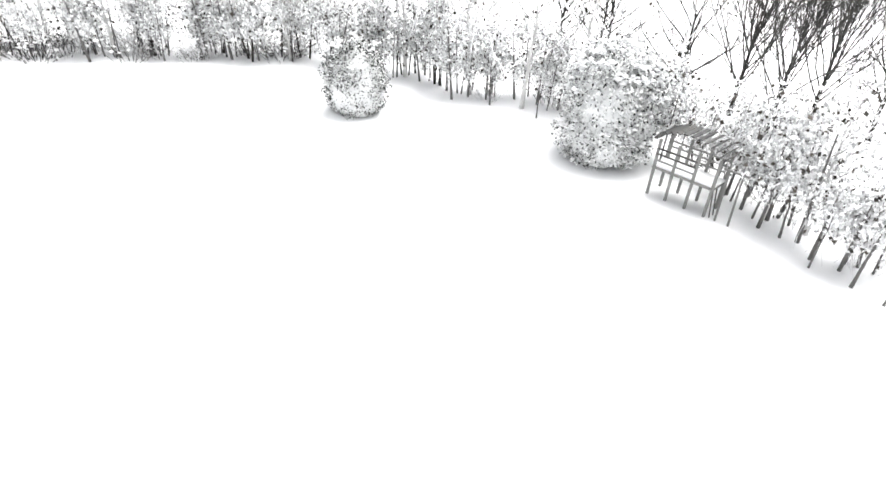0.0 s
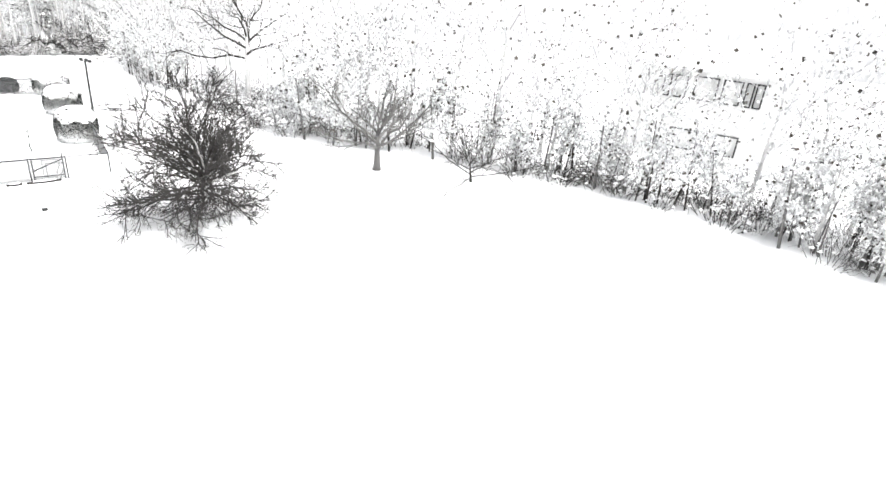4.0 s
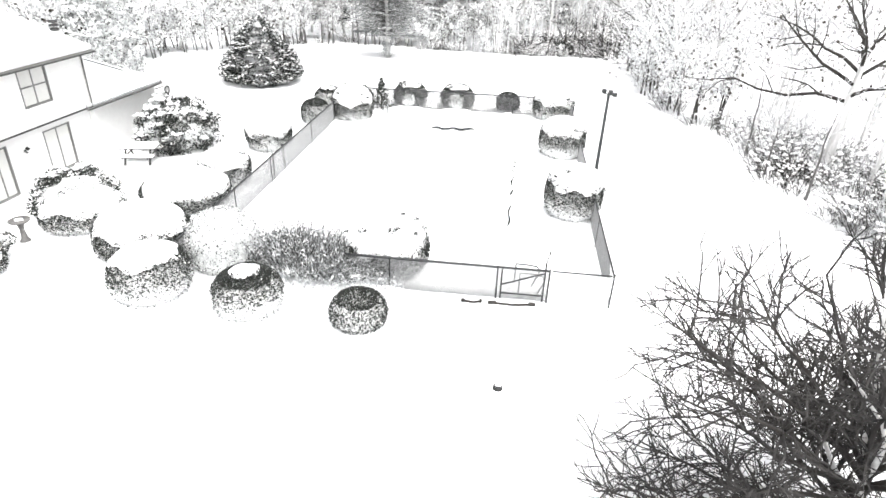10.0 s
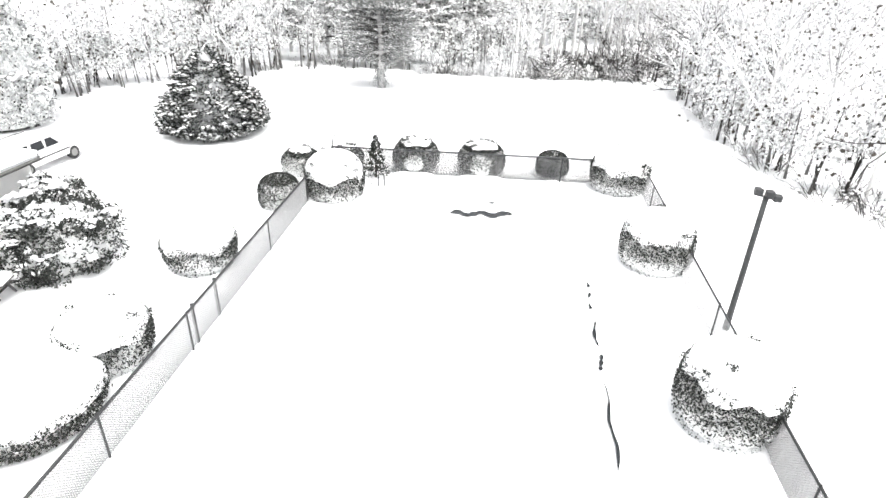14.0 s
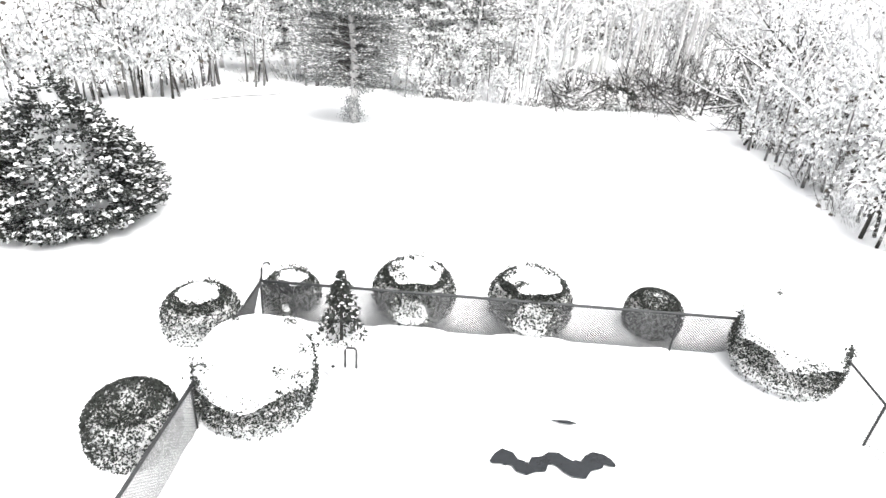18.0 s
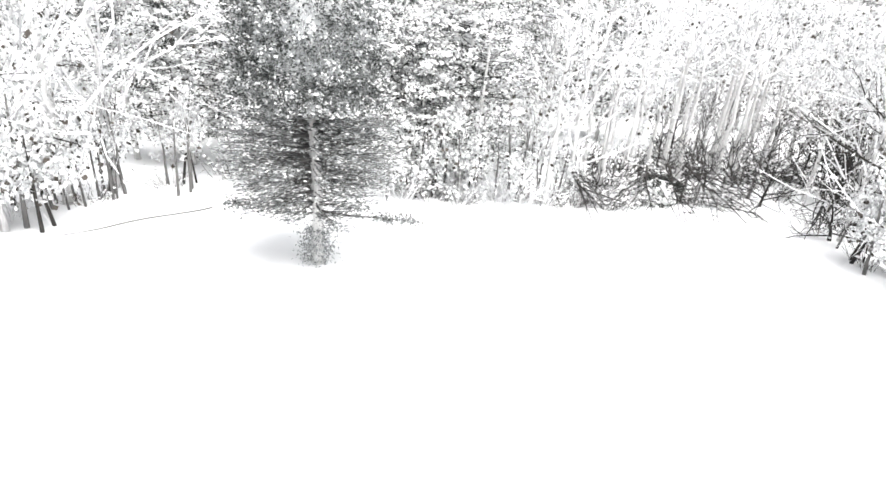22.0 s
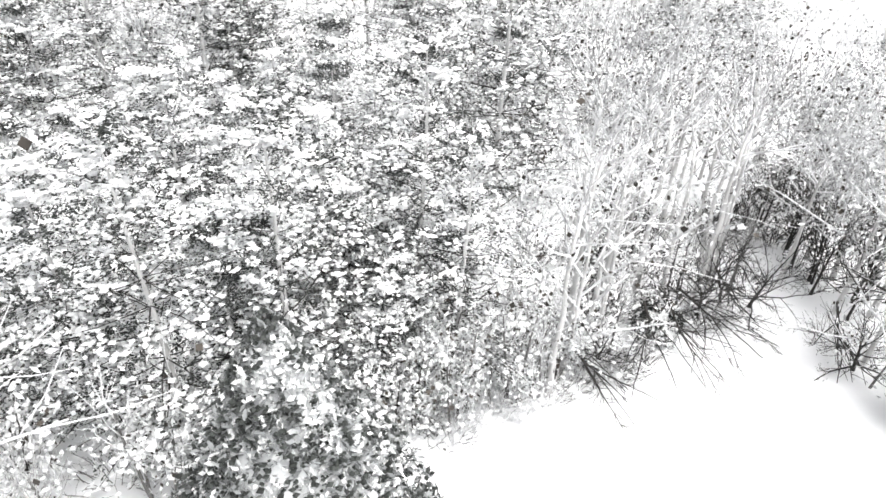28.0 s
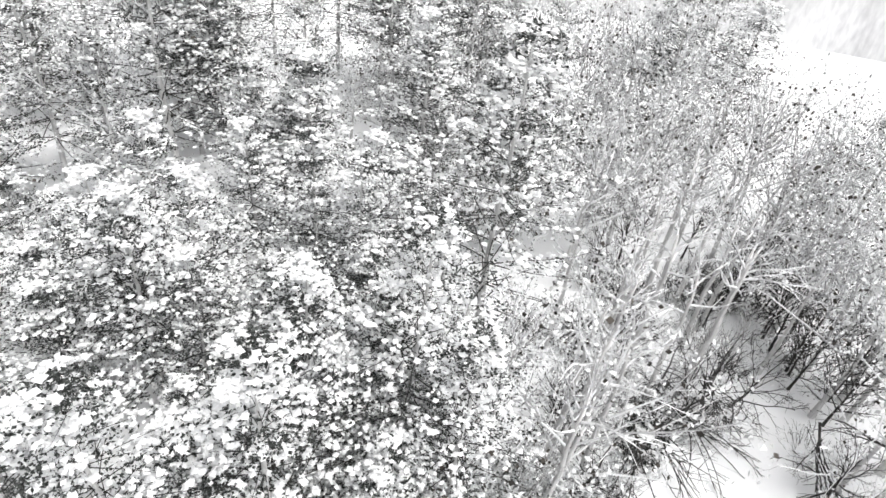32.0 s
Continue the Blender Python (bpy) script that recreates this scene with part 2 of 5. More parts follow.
def shell_points(rng, n, radius, height, power=2.6, waist=0.42, low=0.02, high=1.0, skin=(0.92, 1.06)):
    u = rng.uniform(low, high, n)
    g = rng.uniform(0, 2 * math.pi, n)
    e = np.where(u > waist, (u - waist) / (1 - waist), (waist - u) / waist * 0.8)
    r = radius * np.maximum(0, 1 - np.abs(e) ** power) ** (1 / power) * rng.uniform(*skin, n)
    return np.stack([r * np.cos(g), r * np.sin(g), u * height], 1)


# ---- ground ----
def ground_z(x, y):
    z = -0.07 * max(0.0, y - 60.0) if y < 100 else -2.8 - 0.012 * min(y - 100, 60)
    return z


def build_ground():
    def axis(lo, hi, step, far):
        inner = np.arange(lo, hi + 0.01, step)
        return np.r_[-far, -900, -400, lo - 60, lo - 20, inner, hi + 20, hi + 60, 400, 900, far]
    xs, ys = axis(-60, 50, 1.25, 2400), axis(-50, 120, 1.25, 2400)
    verts, nx = [], len(xs)
    for y in ys:
        for x in xs:
            z = ground_z(x, y) + 0.05 * bend(x, y, 0, 0.12) + 0.02 * bend(x, y, 3, 0.5)
            verts.append((x, y, z - 0.03))
    faces = [[j * nx + i, j * nx + i + 1, (j + 1) * nx + i + 1, (j + 1) * nx + i] for j in range(len(ys) - 1) for i in range(nx - 1)]
    ob = part("ground", Geo().add(verts, faces), SNOW, smooth=True)
    tagged(ob, "wide lawn under smooth untouched deep snow", "ground", kind="structure")


build_ground()


# ---- bare trees ----
def polylines(rng, start, way, length, k, wobble, lift):
    """Many wandering branches at once: points (n, k + 1, 3)."""
    n = len(start)
    pts, d = [start], unit(way)
    for _ in range(k):
        d = unit(d + rng.normal(size=(n, 3)) * wobble + np.array([0, 0, lift]))
        pts.append(pts[-1] + d * (length / k)[:, None])
    return np.stack(pts, 1)


def sprout(rng, lines, length, radius, count, near, far, angle, ratio, shrink=0.5):
    """Starts, ways, lengths and radii of branches that leave given branches."""
    n, k = len(lines), lines.shape[1] - 1
    who = np.repeat(np.arange(n), count)
    f = rng.uniform(near, far, len(who))
    i = np.minimum((f * k).astype(int), k - 1)
    a, b = lines[who, i], lines[who, i + 1]
    start = a + (b - a) * (f * k - i)[:, None]
    d = unit(b - a)
    u, w = side_axes(d)
    g = rng.uniform(0, 2 * math.pi, (len(who), 1))
    t = np.radians(rng.uniform(*angle, len(who)))[:, None]
    way = d * np.cos(t) + (u * np.cos(g) + w * np.sin(g)) * np.sin(t)
    return start, way, length[who] * ratio * (1 - shrink * f) * rng.uniform(0.7, 1.25, len(who)), radius[who] * (1 - 0.6 * f) * 0.62


def line_rods(geo, lines, radius, tip=0.35, sides=3):
    k = lines.shape[1] - 1
    for i in range(k):
        f0, f1 = 1 - (1 - tip) * i / k, 1 - (1 - tip) * (i + 1) / k
        rods(geo, lines[:, i], lines[:, i + 1], radius * f0, radius * f1, sides)


def bare_tree(seed, height, spread, trunk_r, fork, limbs, counts, twig_r=0.006, angle=(35, 70), lift=0.10, lean=(0, 0), wobble=0.14):
    """Geometry of a leafless tree: trunk, boughs and twigs, and the twigs' points."""
    rng = np.random.default_rng(seed)
    trunk, boughs, twigs = Geo(), Geo(), Geo()
    k = 7
    zs = np.linspace(-0.1, fork + (height - fork) * 0.45, k)
    line = np.stack([lean[0] * zs + rng.normal(0, 0.03, k) * zs * 0.4, lean[1] * zs + rng.normal(0, 0.03, k) * zs * 0.4, zs], 1)
    line[0, :2] = 0
    radii = trunk_r * np.linspace(1.0, 0.35, k) ** 1.0
    radii[0] *= 1.25
    tube(trunk, line, radii, 9)
    f = np.linspace(fork / zs[-1], 0.98, limbs) + rng.uniform(-0.02, 0.02, limbs)
    at = np.stack([np.interp(f * zs[-1], zs, line[:, c]) for c in range(3)], 1)
    g = np.arange(limbs) * 2.4 + rng.uniform(-0.4, 0.4, limbs)
    t = np.radians(np.interp(f, [f.min(), 1], [angle[1], angle[0]]))
    way = np.stack([np.sin(t) * np.cos(g), np.sin(t) * np.sin(g), np.cos(t)], 1)
    far = np.hypot(spread * np.sin(t), (height - at[:, 2]) * np.cos(t)) * rng.uniform(0.75, 1.1, limbs)
    r = trunk_r * np.interp(f, [0, 1], [0.5, 0.3]) * (13 / max(limbs, 13)) ** 0.5
    lines = polylines(rng, at, way, far, 5, wobble, lift)
    line_rods(boughs, lines, r, 0.3, 5)
    length, tips = far, lines
    for level, (count, ratio, ang) in enumerate(counts):
        s, w, length, r = sprout(rng, lines, length, r, count, 0.15, 1.0, ang, ratio)
        last = level == len(counts) - 1
        r = np.maximum(r, twig_r * (1 if last else 1.6))
        lines = polylines(rng, s, w, length, 2 if last else 3, wobble, lift * 0.6)
        line_rods(twigs if level else boughs, lines, r, 0.4, 3)
        tips = lines
    return trunk, boughs, twigs, tips.reshape(-1, 3), rng


def place_tree(name, made, mats, label, category, at, turn=0.0, group="", extra=()):
    root = thing(name, label, category, at, turn, group)
    trunk, boughs, twigs = made[:3]
    part("trunk", trunk, mats[0], root, smooth=True)
    part("branchwork", boughs, mats[1], root)
    part("twigwork", twigs, mats[2], root)
    for piece, geo, mat, text in extra:
        part(piece, geo, mat, root, text)
    return root


def crab_apple(seed, at, radius, height):
    """Dense, wide, low-branched leafless tree: wandering limbs fan over a dome."""
    rng = np.random.default_rng(seed)
    root = thing("bare_tree", "dense dark leafless ornamental tree standing in snow", "tree", at)
    trunk = np.array([(0, 0, -0.1), (0.02, 0.0, 0.35), (0.16, 0.02, 0.8), (0.34, 0.04, 1.4), (0.55, 0.1, 2.1), (0.45, 0.2, 3.0), (0.3, 0.3, 4.2)])
    part("trunk", tube(Geo(), trunk, [0.17, 0.13, 0.12, 0.11, 0.075, 0.05, 0.02], 9), PALE_BARK, root, "pale snow-streaked trunk", smooth=True)
    n = 46
    k = np.arange(n)
    up = np.sin(np.radians(-18)) + (np.sin(np.radians(84)) - np.sin(np.radians(-18))) * (k + 0.5) / n
    g = k * 2.399 + rng.uniform(-0.25, 0.25, n)
    flat = np.sqrt(1 - up ** 2)
    way = np.stack([flat * np.cos(g), flat * np.sin(g), up], 1)
    start_z = np.interp(up, [-0.4, 1], [1.3, 3.0]) + rng.uniform(-0.1, 0.1, n)
    start = np.stack([np.interp(start_z, trunk[:, 2], trunk[:, c]) for c in range(3)], 1)
    reach = 1 / np.sqrt((flat / radius) ** 2 + (up / np.where(up > 0, height - 1.8, 2.6)) ** 2) * rng.uniform(0.84, 0.98, n) * (1 - 0.24 * flat * np.maximum(0.85 * np.cos(g) - 0.5 * np.sin(g), -0.2))
    lines = polylines(rng, start, way - [0.16, 0, 0], reach, 7, 0.15, 0.0)
    r = np.full(n, 0.032)
    for i in range(n):
        limb = Geo()
        tube(limb, lines[i], np.linspace(0.058, 0.018, 8), 6)
        part("limb", limb, BARK if i % 9 else PALE_BARK, root, smooth=True)
    length = reach
    boughs, twigs = Geo(), Geo()
    s, w, length, r = sprout(rng, lines, length, r, 14, 0.15, 1.0, (25, 68), 0.33, -0.1)
    r = np.maximum(r, 0.021)
    lines = polylines(rng, s, w, length, 3, 0.2, 0.03)
    line_rods(boughs, lines, r, 0.7, 4)
    s, w, length, r = sprout(rng, lines, length, r, 5, 0.1, 1.0, (20, 65), 0.52, 0.3)
    r = np.maximum(r, 0.014)
    lines = polylines(rng, s, w, length, 3, 0.2, 0.04)
    line_rods(boughs, lines, r, 0.7, 3)
    s, w, length, r = sprout(rng, lines, length, r, 3, 0.1, 1.0, (20, 70), 0.6, 0.3)
    lines = polylines(rng, s, w, length, 2, 0.2, 0.05)
    line_rods(twigs, lines, np.full(len(s), 0.0085), 0.7, 3)
    part("branchwork", boughs, TWIG, root)
    part("twigwork", twigs, TWIG, root)


crab_apple(11, (2.75, 19.1, 0), 4.35, 6.0)
# open spreading tree near the wood's edge
made = bare_tree(23, 4.0, 5.6, 0.25, 1.3, 11, [(7, 0.5, (20, 55)), (6, 0.5, (20, 60)), (4, 0.5, (20, 60))], twig_r=0.009, angle=(30, 76), lift=0.05, wobble=0.2)
place_tree("bare_tree", made, (GREY_TWIG, GREY_TWIG, GREY_TWIG), "open leafless tree with spreading grey boughs in snow", "tree", (14.4, 26.0, 0), 40)
for seed, x, y, h, spread, r, fork, turn in ((27, 9.2, 44.6, 9.5, 7.0, 0.30, 4.2, 160), (28, -38.8, 66.5, 8.0, 5.5, 0.2, 3.6, 300), (29, 0.9, 79.5, 9.0, 6.0, 0.22, 3.8, 200)):
    made = bare_tree(seed, h, spread, r, fork, 9, [(5, 0.5, (20, 55)), (4, 0.45, (20, 60))], twig_r=0.012, angle=(20, 80), lift=-0.03, wobble=0.2)
    place_tree("bare_tree", made, (PALE_BARK, BARK, GREY_TWIG), "tall tree with a thick pale trunk and arching dark boughs", "tree", (x, y, ground_z(x, y)), turn)


# ---- clipped evergreen bushes with snow caps ----
def bush(seed, x, y, radius, height, cap=0.5, label="", power=2.6, holes=4, leaf=0.075, frosty=0.5, group="clipped bushes round the yard", cap_thick=1.015, waist=0.42, band=0.42):
    """cap: the share of the height above which snow lies."""
    rng = np.random.default_rng(seed)
    root = thing("clipped_bush", label or "rounded clipped evergreen bush capped with snow", "bush", (x, y, ground_z(x, y) - 0.03), 0, group)
    body = lump(Geo(), radius * 0.93, height * 0.96, rng, 12, 26, power, waist, 0.05)
    part("branch_mass", body, PALE_LEAF, root, smooth=True)
    area = 2 * math.pi * radius * height
    # Lower half is made paler by leaf colour: dark leaves thin out downward.
    dark = shell_points(rng, int(area * 620), radius, height, power, waist, max(0.12, cap - band), min(1.0, cap + 0.16), (0.93, 1.05))
    share = (dark[:, 2] / height - cap + band) / (band * 0.62)
    if cap > 0.97:
        dark = shell_points(rng, int(area * 780), radius, height, power, waist, 0.05, 1.0, (0.93, 1.05))
        share = 0.25 + dark[:, 2] / height * 1.5 if frosty < 1 else np.full(len(dark), 0.22)
    if cap > 0.8:
        top = shell_points(rng, int(area * (330 if frosty < 1 else 20)), radius, height, power, waist, 0.84, min(1.0, cap + 0.02), (0.97, 1.04))
        dark, share = np.concatenate([dark, top]), np.r_[share, np.full(len(top), 1.0)]
    keep = rng.uniform(0, 1, len(dark)) < np.clip(share, 0.05, 1) * (0.85 if frosty > 0.6 else 1.0) / max(1.0, frosty * 1.1)
    foliage = leaves(Geo(), rng, dark[keep], leaf)
    low = shell_points(rng, int(area * 55), radius, height, power, waist, 0.03, max(0.12, cap - 0.1), (0.96, 1.06))
    leaves(foliage, rng, low, leaf)
    part("foliage", foliage, LEAF, root, "small dark evergreen leaves")
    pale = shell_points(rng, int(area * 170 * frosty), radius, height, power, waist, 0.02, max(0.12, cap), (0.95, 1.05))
    part("frosted_foliage", leaves(Geo(), rng, pale, leaf), PALE_LEAF, root, "pale leaves mixed in among the dark")
    if cap < 0.97:
        snow = lump(Geo(), radius, height, rng, 9, 34, power, waist, 0.035, cap, 1.0, cap_thick, 0.095)
        part("snow_cap", snow, SNOW, root, "thick smooth cap of snow", smooth=True)
        top = shell_points(rng, 400, radius * cap_thick, height * (1 + (cap_thick - 1) * 1.6), power, waist, min(cap + 0.1, 0.94), 0.98, (1.02, 1.045))
        spots = []
        for _ in range(int(10 + 9 * radius)):
            a = rng.uniform(0, 6.283)
            u = cap + rng.uniform(-0.02, 0.06) * min(1.0, (1.0 - cap) * 4)
            e = (u - waist) / (1 - waist) if u > waist else 0.0
            r = radius * cap_thick * max(0.0, 1 - abs(e) ** power) ** (1 / power) * 1.02
            spots.append(np.array([r * math.cos(a), r * math.sin(a), u * height * 1.02]) + rng.normal(0, 0.06, (16, 3)))
        for _ in range(holes):
            c = top[rng.integers(len(top))]
            spots.append(c + [0, 0, 0.05] + rng.normal(0, 0.06, (48, 3)) * [1.4, 1.4, 0.5])
        if spots:
            part("bare_tuft", leaves(Geo(), rng, np.concatenate(spots), leaf * 1.1), LEAF, root, "tufts of leaves showing through the snow")
    skirt = Geo()
    g = np.linspace(0, 2 * math.pi, 29)[:-1]
    ring = [np.stack([np.cos(g) * radius * k, np.sin(g) * radius * k, np.full(28, h)], 1) for k, h in ((0.5, 0.16), (0.95, 0.15), (1.14, 0.09), (1.24, -0.02))]
    skirt.add(np.concatenate(ring), [[i * 28 + j, i * 28 + (j + 1) % 28, (i + 1) * 28 + (j + 1) % 28, (i + 1) * 28 + j] for i in range(3) for j in range(28)])
    part("snow_skirt", skirt, SNOW, root, smooth=True)
    return root


BARREL = "barrel-shaped clipped evergreen bush with a thick snow cap"
bush(101, -3.2, 35.0, 1.24, 2.35, 0.64, BARREL, 2.7, 3)
bush(102, -4.6, 43.0, 1.26, 2.2, 0.64, BARREL, 2.7, 3)
bush(103, -6.0, 50.3, 1.34, 2.1, 0.58, BARREL, 2.6, 4)
bush(104, -9.25, 51.3, 0.80, 1.25, 1.0, "small round dark evergreen bush with no snow cap", frosty=0.3)
bush(105, -12.75, 50.6, 1.17, 1.5, 0.91, "round evergreen bush with a broken snow cap", holes=7, band=0.75)
bush(106, -16.0, 49.95, 1.15, 1.5, 0.91, "round evergreen bush with a broken snow cap", holes=7, band=0.72)
bush(107, -19.35, 49.05, 0.80, 1.0, 0.95, "small round evergreen bush at the fence corner", holes=6, band=0.8)
bush(108, -20.95, 47.15, 0.96, 1.3, 0.95, "round dark evergreen bush thinly topped with snow", holes=3, band=0.8)
bush(109, -20.0, 43.3, 0.88, 1.5, 1.0, "round dark evergreen bush flecked with snow", holes=5, frosty=0.3, band=0.85)
bush(110, -18.25, 45.1, 1.27, 2.1, 0.54, "large snow-domed clipped bush inside the fence", 2.8, 10)
bush(111, -20.0, 37.8, 1.22, 1.55, 0.68, "bowl-shaped clipped bush heaped with snow", 2.4, 0, waist=0.72)
bush(112, -19.15, 32.5, 1.15, 1.75, 0.66, "bowl-shaped clipped bush heaped with snow", 2.4, 3, waist=0.62)
bush(113, -19.5, 30.1, 1.80, 1.45, 0.51, "broad low bush almost buried under smooth snow", 2.3, 0, waist=0.5)
bush(114, -18.0, 25.7, 1.62, 1.95, 0.61, "broad clipped bush under a smooth snow dome", 2.5, 0)
bush(115, -15.9, 23.5, 1.27, 1.8, 0.80, "round clipped bush with a peaked snow cap", 2.3, 2, frosty=0.4, band=0.5)
bush(116, -12.4, 23.7, 1.10, 1.55, 0.962, "round dark clipped bush with a little snow on top", 2.3, 0, frosty=0.4, band=0.62)
bush(117, -8.8, 24.2, 0.90, 1.15, 1.0, "small round dark clipped bush without snow", 2.3, 0, frosty=0.35)
bush(118, -9.25, 27.9, 1.50, 1.85, 0.58, "broad clipped bush leaning over the fence under snow", 2.5, 9)
bush(119, -14.8, 26.0, 1.25, 2.2, 1.0, "tall pale frosted bush beside the juniper", 2.4, 0, frosty=1.6)


def lumpy_shrub(seed, x, y, radius, height, label, name="large_shrub", mats=(LEAF, SNOW), count=46, leaf=0.13, dark=0.5, pads=0.4):
    """A big loose shrub built of many leafy heads with snow pockets between them."""
    rng = np.random.default_rng(seed)
    root = thing(name, label, "shrub" if height < 4 else "tree", (x, y, ground_z(x, y) - 0.03))
    heads = shell_points(rng, count, radius * 0.84, height * 0.9, 2.4, 0.42, 0.06, 0.98, (0.8, 1.02))
    mass, foliage, frost, snow = Geo(), Geo(), Geo(), Geo()
    lump(mass, radius * 0.72, height * 0.8, rng, 12, 24, 2.4, 0.42, 0.14)
    skin = shell_points(rng, int(radius * height * (220 if height < 4 else 420)), radius * 0.78, height * 0.86, 2.4, 0.42, 0.03, 1.0, (0.9, 1.12))
    half = int(len(skin) * dark)
    leaves(foliage, rng, skin[:half], leaf)
    leaves(frost, rng, skin[half:], leaf)
    each = 150 if height < 4 else 80
    for h in heads:
        s = rng.uniform(0.14, 0.26) * radius
        d = unit(rng.normal(size=(each, 3)))
        pts = h + d * s * rng.uniform(0.8, 1.1, (each, 1)) * [1, 1, 0.75]
        k = int(each * (dark if height > 4 else 1.0 if rng.uniform() < dark else 0.25))
        leaves(foliage, rng, pts[:k], leaf)
        leaves(frost, rng, pts[k:], leaf)
        if h[2] > height * 0.2 and rng.uniform() < pads:
            clumps(snow, rng, h + rng.normal(0, s * 0.42, (12, 3)) * [1, 1, 0.4] + [[0, 0, s * 0.6]], np.full(12, s * (0.36 if height < 4 else 0.26)), 0.55)
    part("branch_mass", mass, PALE_LEAF, root, smooth=True)
    part("foliage", foliage, mats[0], root, "dark evergreen leaves")
    part("frosted_foliage", frost, PALE_LEAF, root, "pale leaves mixed in among the dark")
    part("snow_cover", snow, mats[1], root, "pads of snow lodged in the leaves", smooth=True)
    return root


lumpy_shrub(120, -22.8, 27.5, 1.9, 2.0, "wide lumpy bush by the house filled with snow", count=46, dark=0.72, leaf=0.12)
lumpy_shrub(122, -22.9, 22.9, 1.35, 1.6, "rounded bush by the terrace with snow on top", count=30, dark=0.72, leaf=0.12)
lumpy_shrub(123, -24.3, 29.3, 1.0, 1.5, "rounded bush beside the house door", count=22, dark=0.72, leaf=0.12)
lumpy_shrub(124, -24.1, 19.4, 1.35, 1.7, "rounded bush beside the house wall", count=30, dark=0.72, leaf=0.12)
lumpy_shrub(131, -24.75, 36.6, 2.3, 2.6, "large dark broadleaf evergreen shrub with snow pockets", count=70, dark=0.9, leaf=0.13, pads=0.3)
for seed, x, y, r, h in ((125, -21.9, 26.9, 1.55, 1.45), (126, -22.2, 22.4, 0.95, 1.15)):
    bush(seed, x, y, r, h, 0.64, "low bush under a smooth snow dome before a taller shrub", 2.4, 0)
lumpy_shrub(132, -27.0, 38.6, 1.5, 2.3, "paler evergreen shrub against the garage corner", count=26)


def juniper(seed, x, y, rx, ry, height, turn):
    """Spreading, feathery dark shrub."""
    rng = np.random.default_rng(seed)
    root = thing("juniper", "sprawling feathery dark juniper spilling over the fence", "shrub", (x, y, 0), turn)
    n = 900
    g, f = rng.uniform(0, 6.283, n), np.sqrt(rng.uniform(0, 1, n))
    start = np.stack([np.cos(g) * f * rx * 0.75, np.sin(g) * f * ry * 0.75, np.full(n, 0.1)], 1)
    way = np.stack([np.cos(g) * f * 0.9 + 0.2, np.sin(g) * f * 0.9 + 0.1, np.full(n, 1.3)], 1)
    length = height * rng.uniform(0.55, 1.1, n) * (1.1 - 0.4 * f) * (1.0 - 0.42 * start[:, 0] / rx)
    lines = polylines(rng, start, way, length, 4, 0.16, 0.02)
    stems = Geo()
    line_rods(stems, lines, np.full(n, 0.016), 0.3, 3)
    part("stemwork", stems, TWIG, root)
    sp, feather = Geo(), []
    for i in range(2, 5):
        base = lines[:, i]
        for _ in range(7):
            feather.append(base - (lines[:, i] - lines[:, i - 1]) * rng.uniform(0, 1, (n, 1)) + rng.normal(0, 0.05, (n, 3)))
    pts = np.concatenate(feather)
    lean = unit(np.tile(way, (len(feather), 1)) * 0.8 + rng.normal(size=pts.shape) * 0.5)
    leaves(sp, rng, pts[: len(pts) * 4 // 5], 0.15, lean=lean[: len(pts) * 4 // 5], narrow=0.22)
    pale = leaves(Geo(), rng, pts[len(pts) * 4 // 5 :], 0.13, lean=lean[len(pts) * 4 // 5 :], narrow=0.3)
    frost = Geo()
    clumps(frost, rng, start[:150] * [1.1, 1.1, 1] + [0, 0, 0.3], np.full(150, 0.16), 0.8)
    # a snow-dusted skirt on the outer side
    m = 2600
    skirt = np.stack([rng.uniform(-1.0, 1.0, m) * rx, -ry * rng.uniform(0.5, 1.35, m), rng.uniform(0.05, 0.75, m) ** 1.2], 1)
    leaves(pale, rng, skirt, 0.15, lean=unit(rng.normal(size=(m, 3)) * 0.5 + [0.1, -0.5, 0.9]), narrow=0.25)
    leaves(sp, rng, skirt[::4] + [0, 0, 0.05], 0.14, lean=unit(rng.normal(size=(len(skirt[::4]), 3)) * 0.5 + [0.1, -0.5, 0.9]), narrow=0.2)
    part("frosted_foliage", pale, FROST_NEEDLE, root)
    part("twigwork", sp, PINE_FROST, root, "grey feathery needle sprays")
    part("snow_cover", frost, SNOW, root)


juniper(141, -11.25, 26.75, 3.1, 1.15, 1.6, 10)

# ---- chain-link fence round the pool yard ----
CORNERS = [(-1.2, 27.85), (-5.05, 51.25), (-19.8, 48.2), (-16.05, 25.1)]
FENCE_H = 1.22


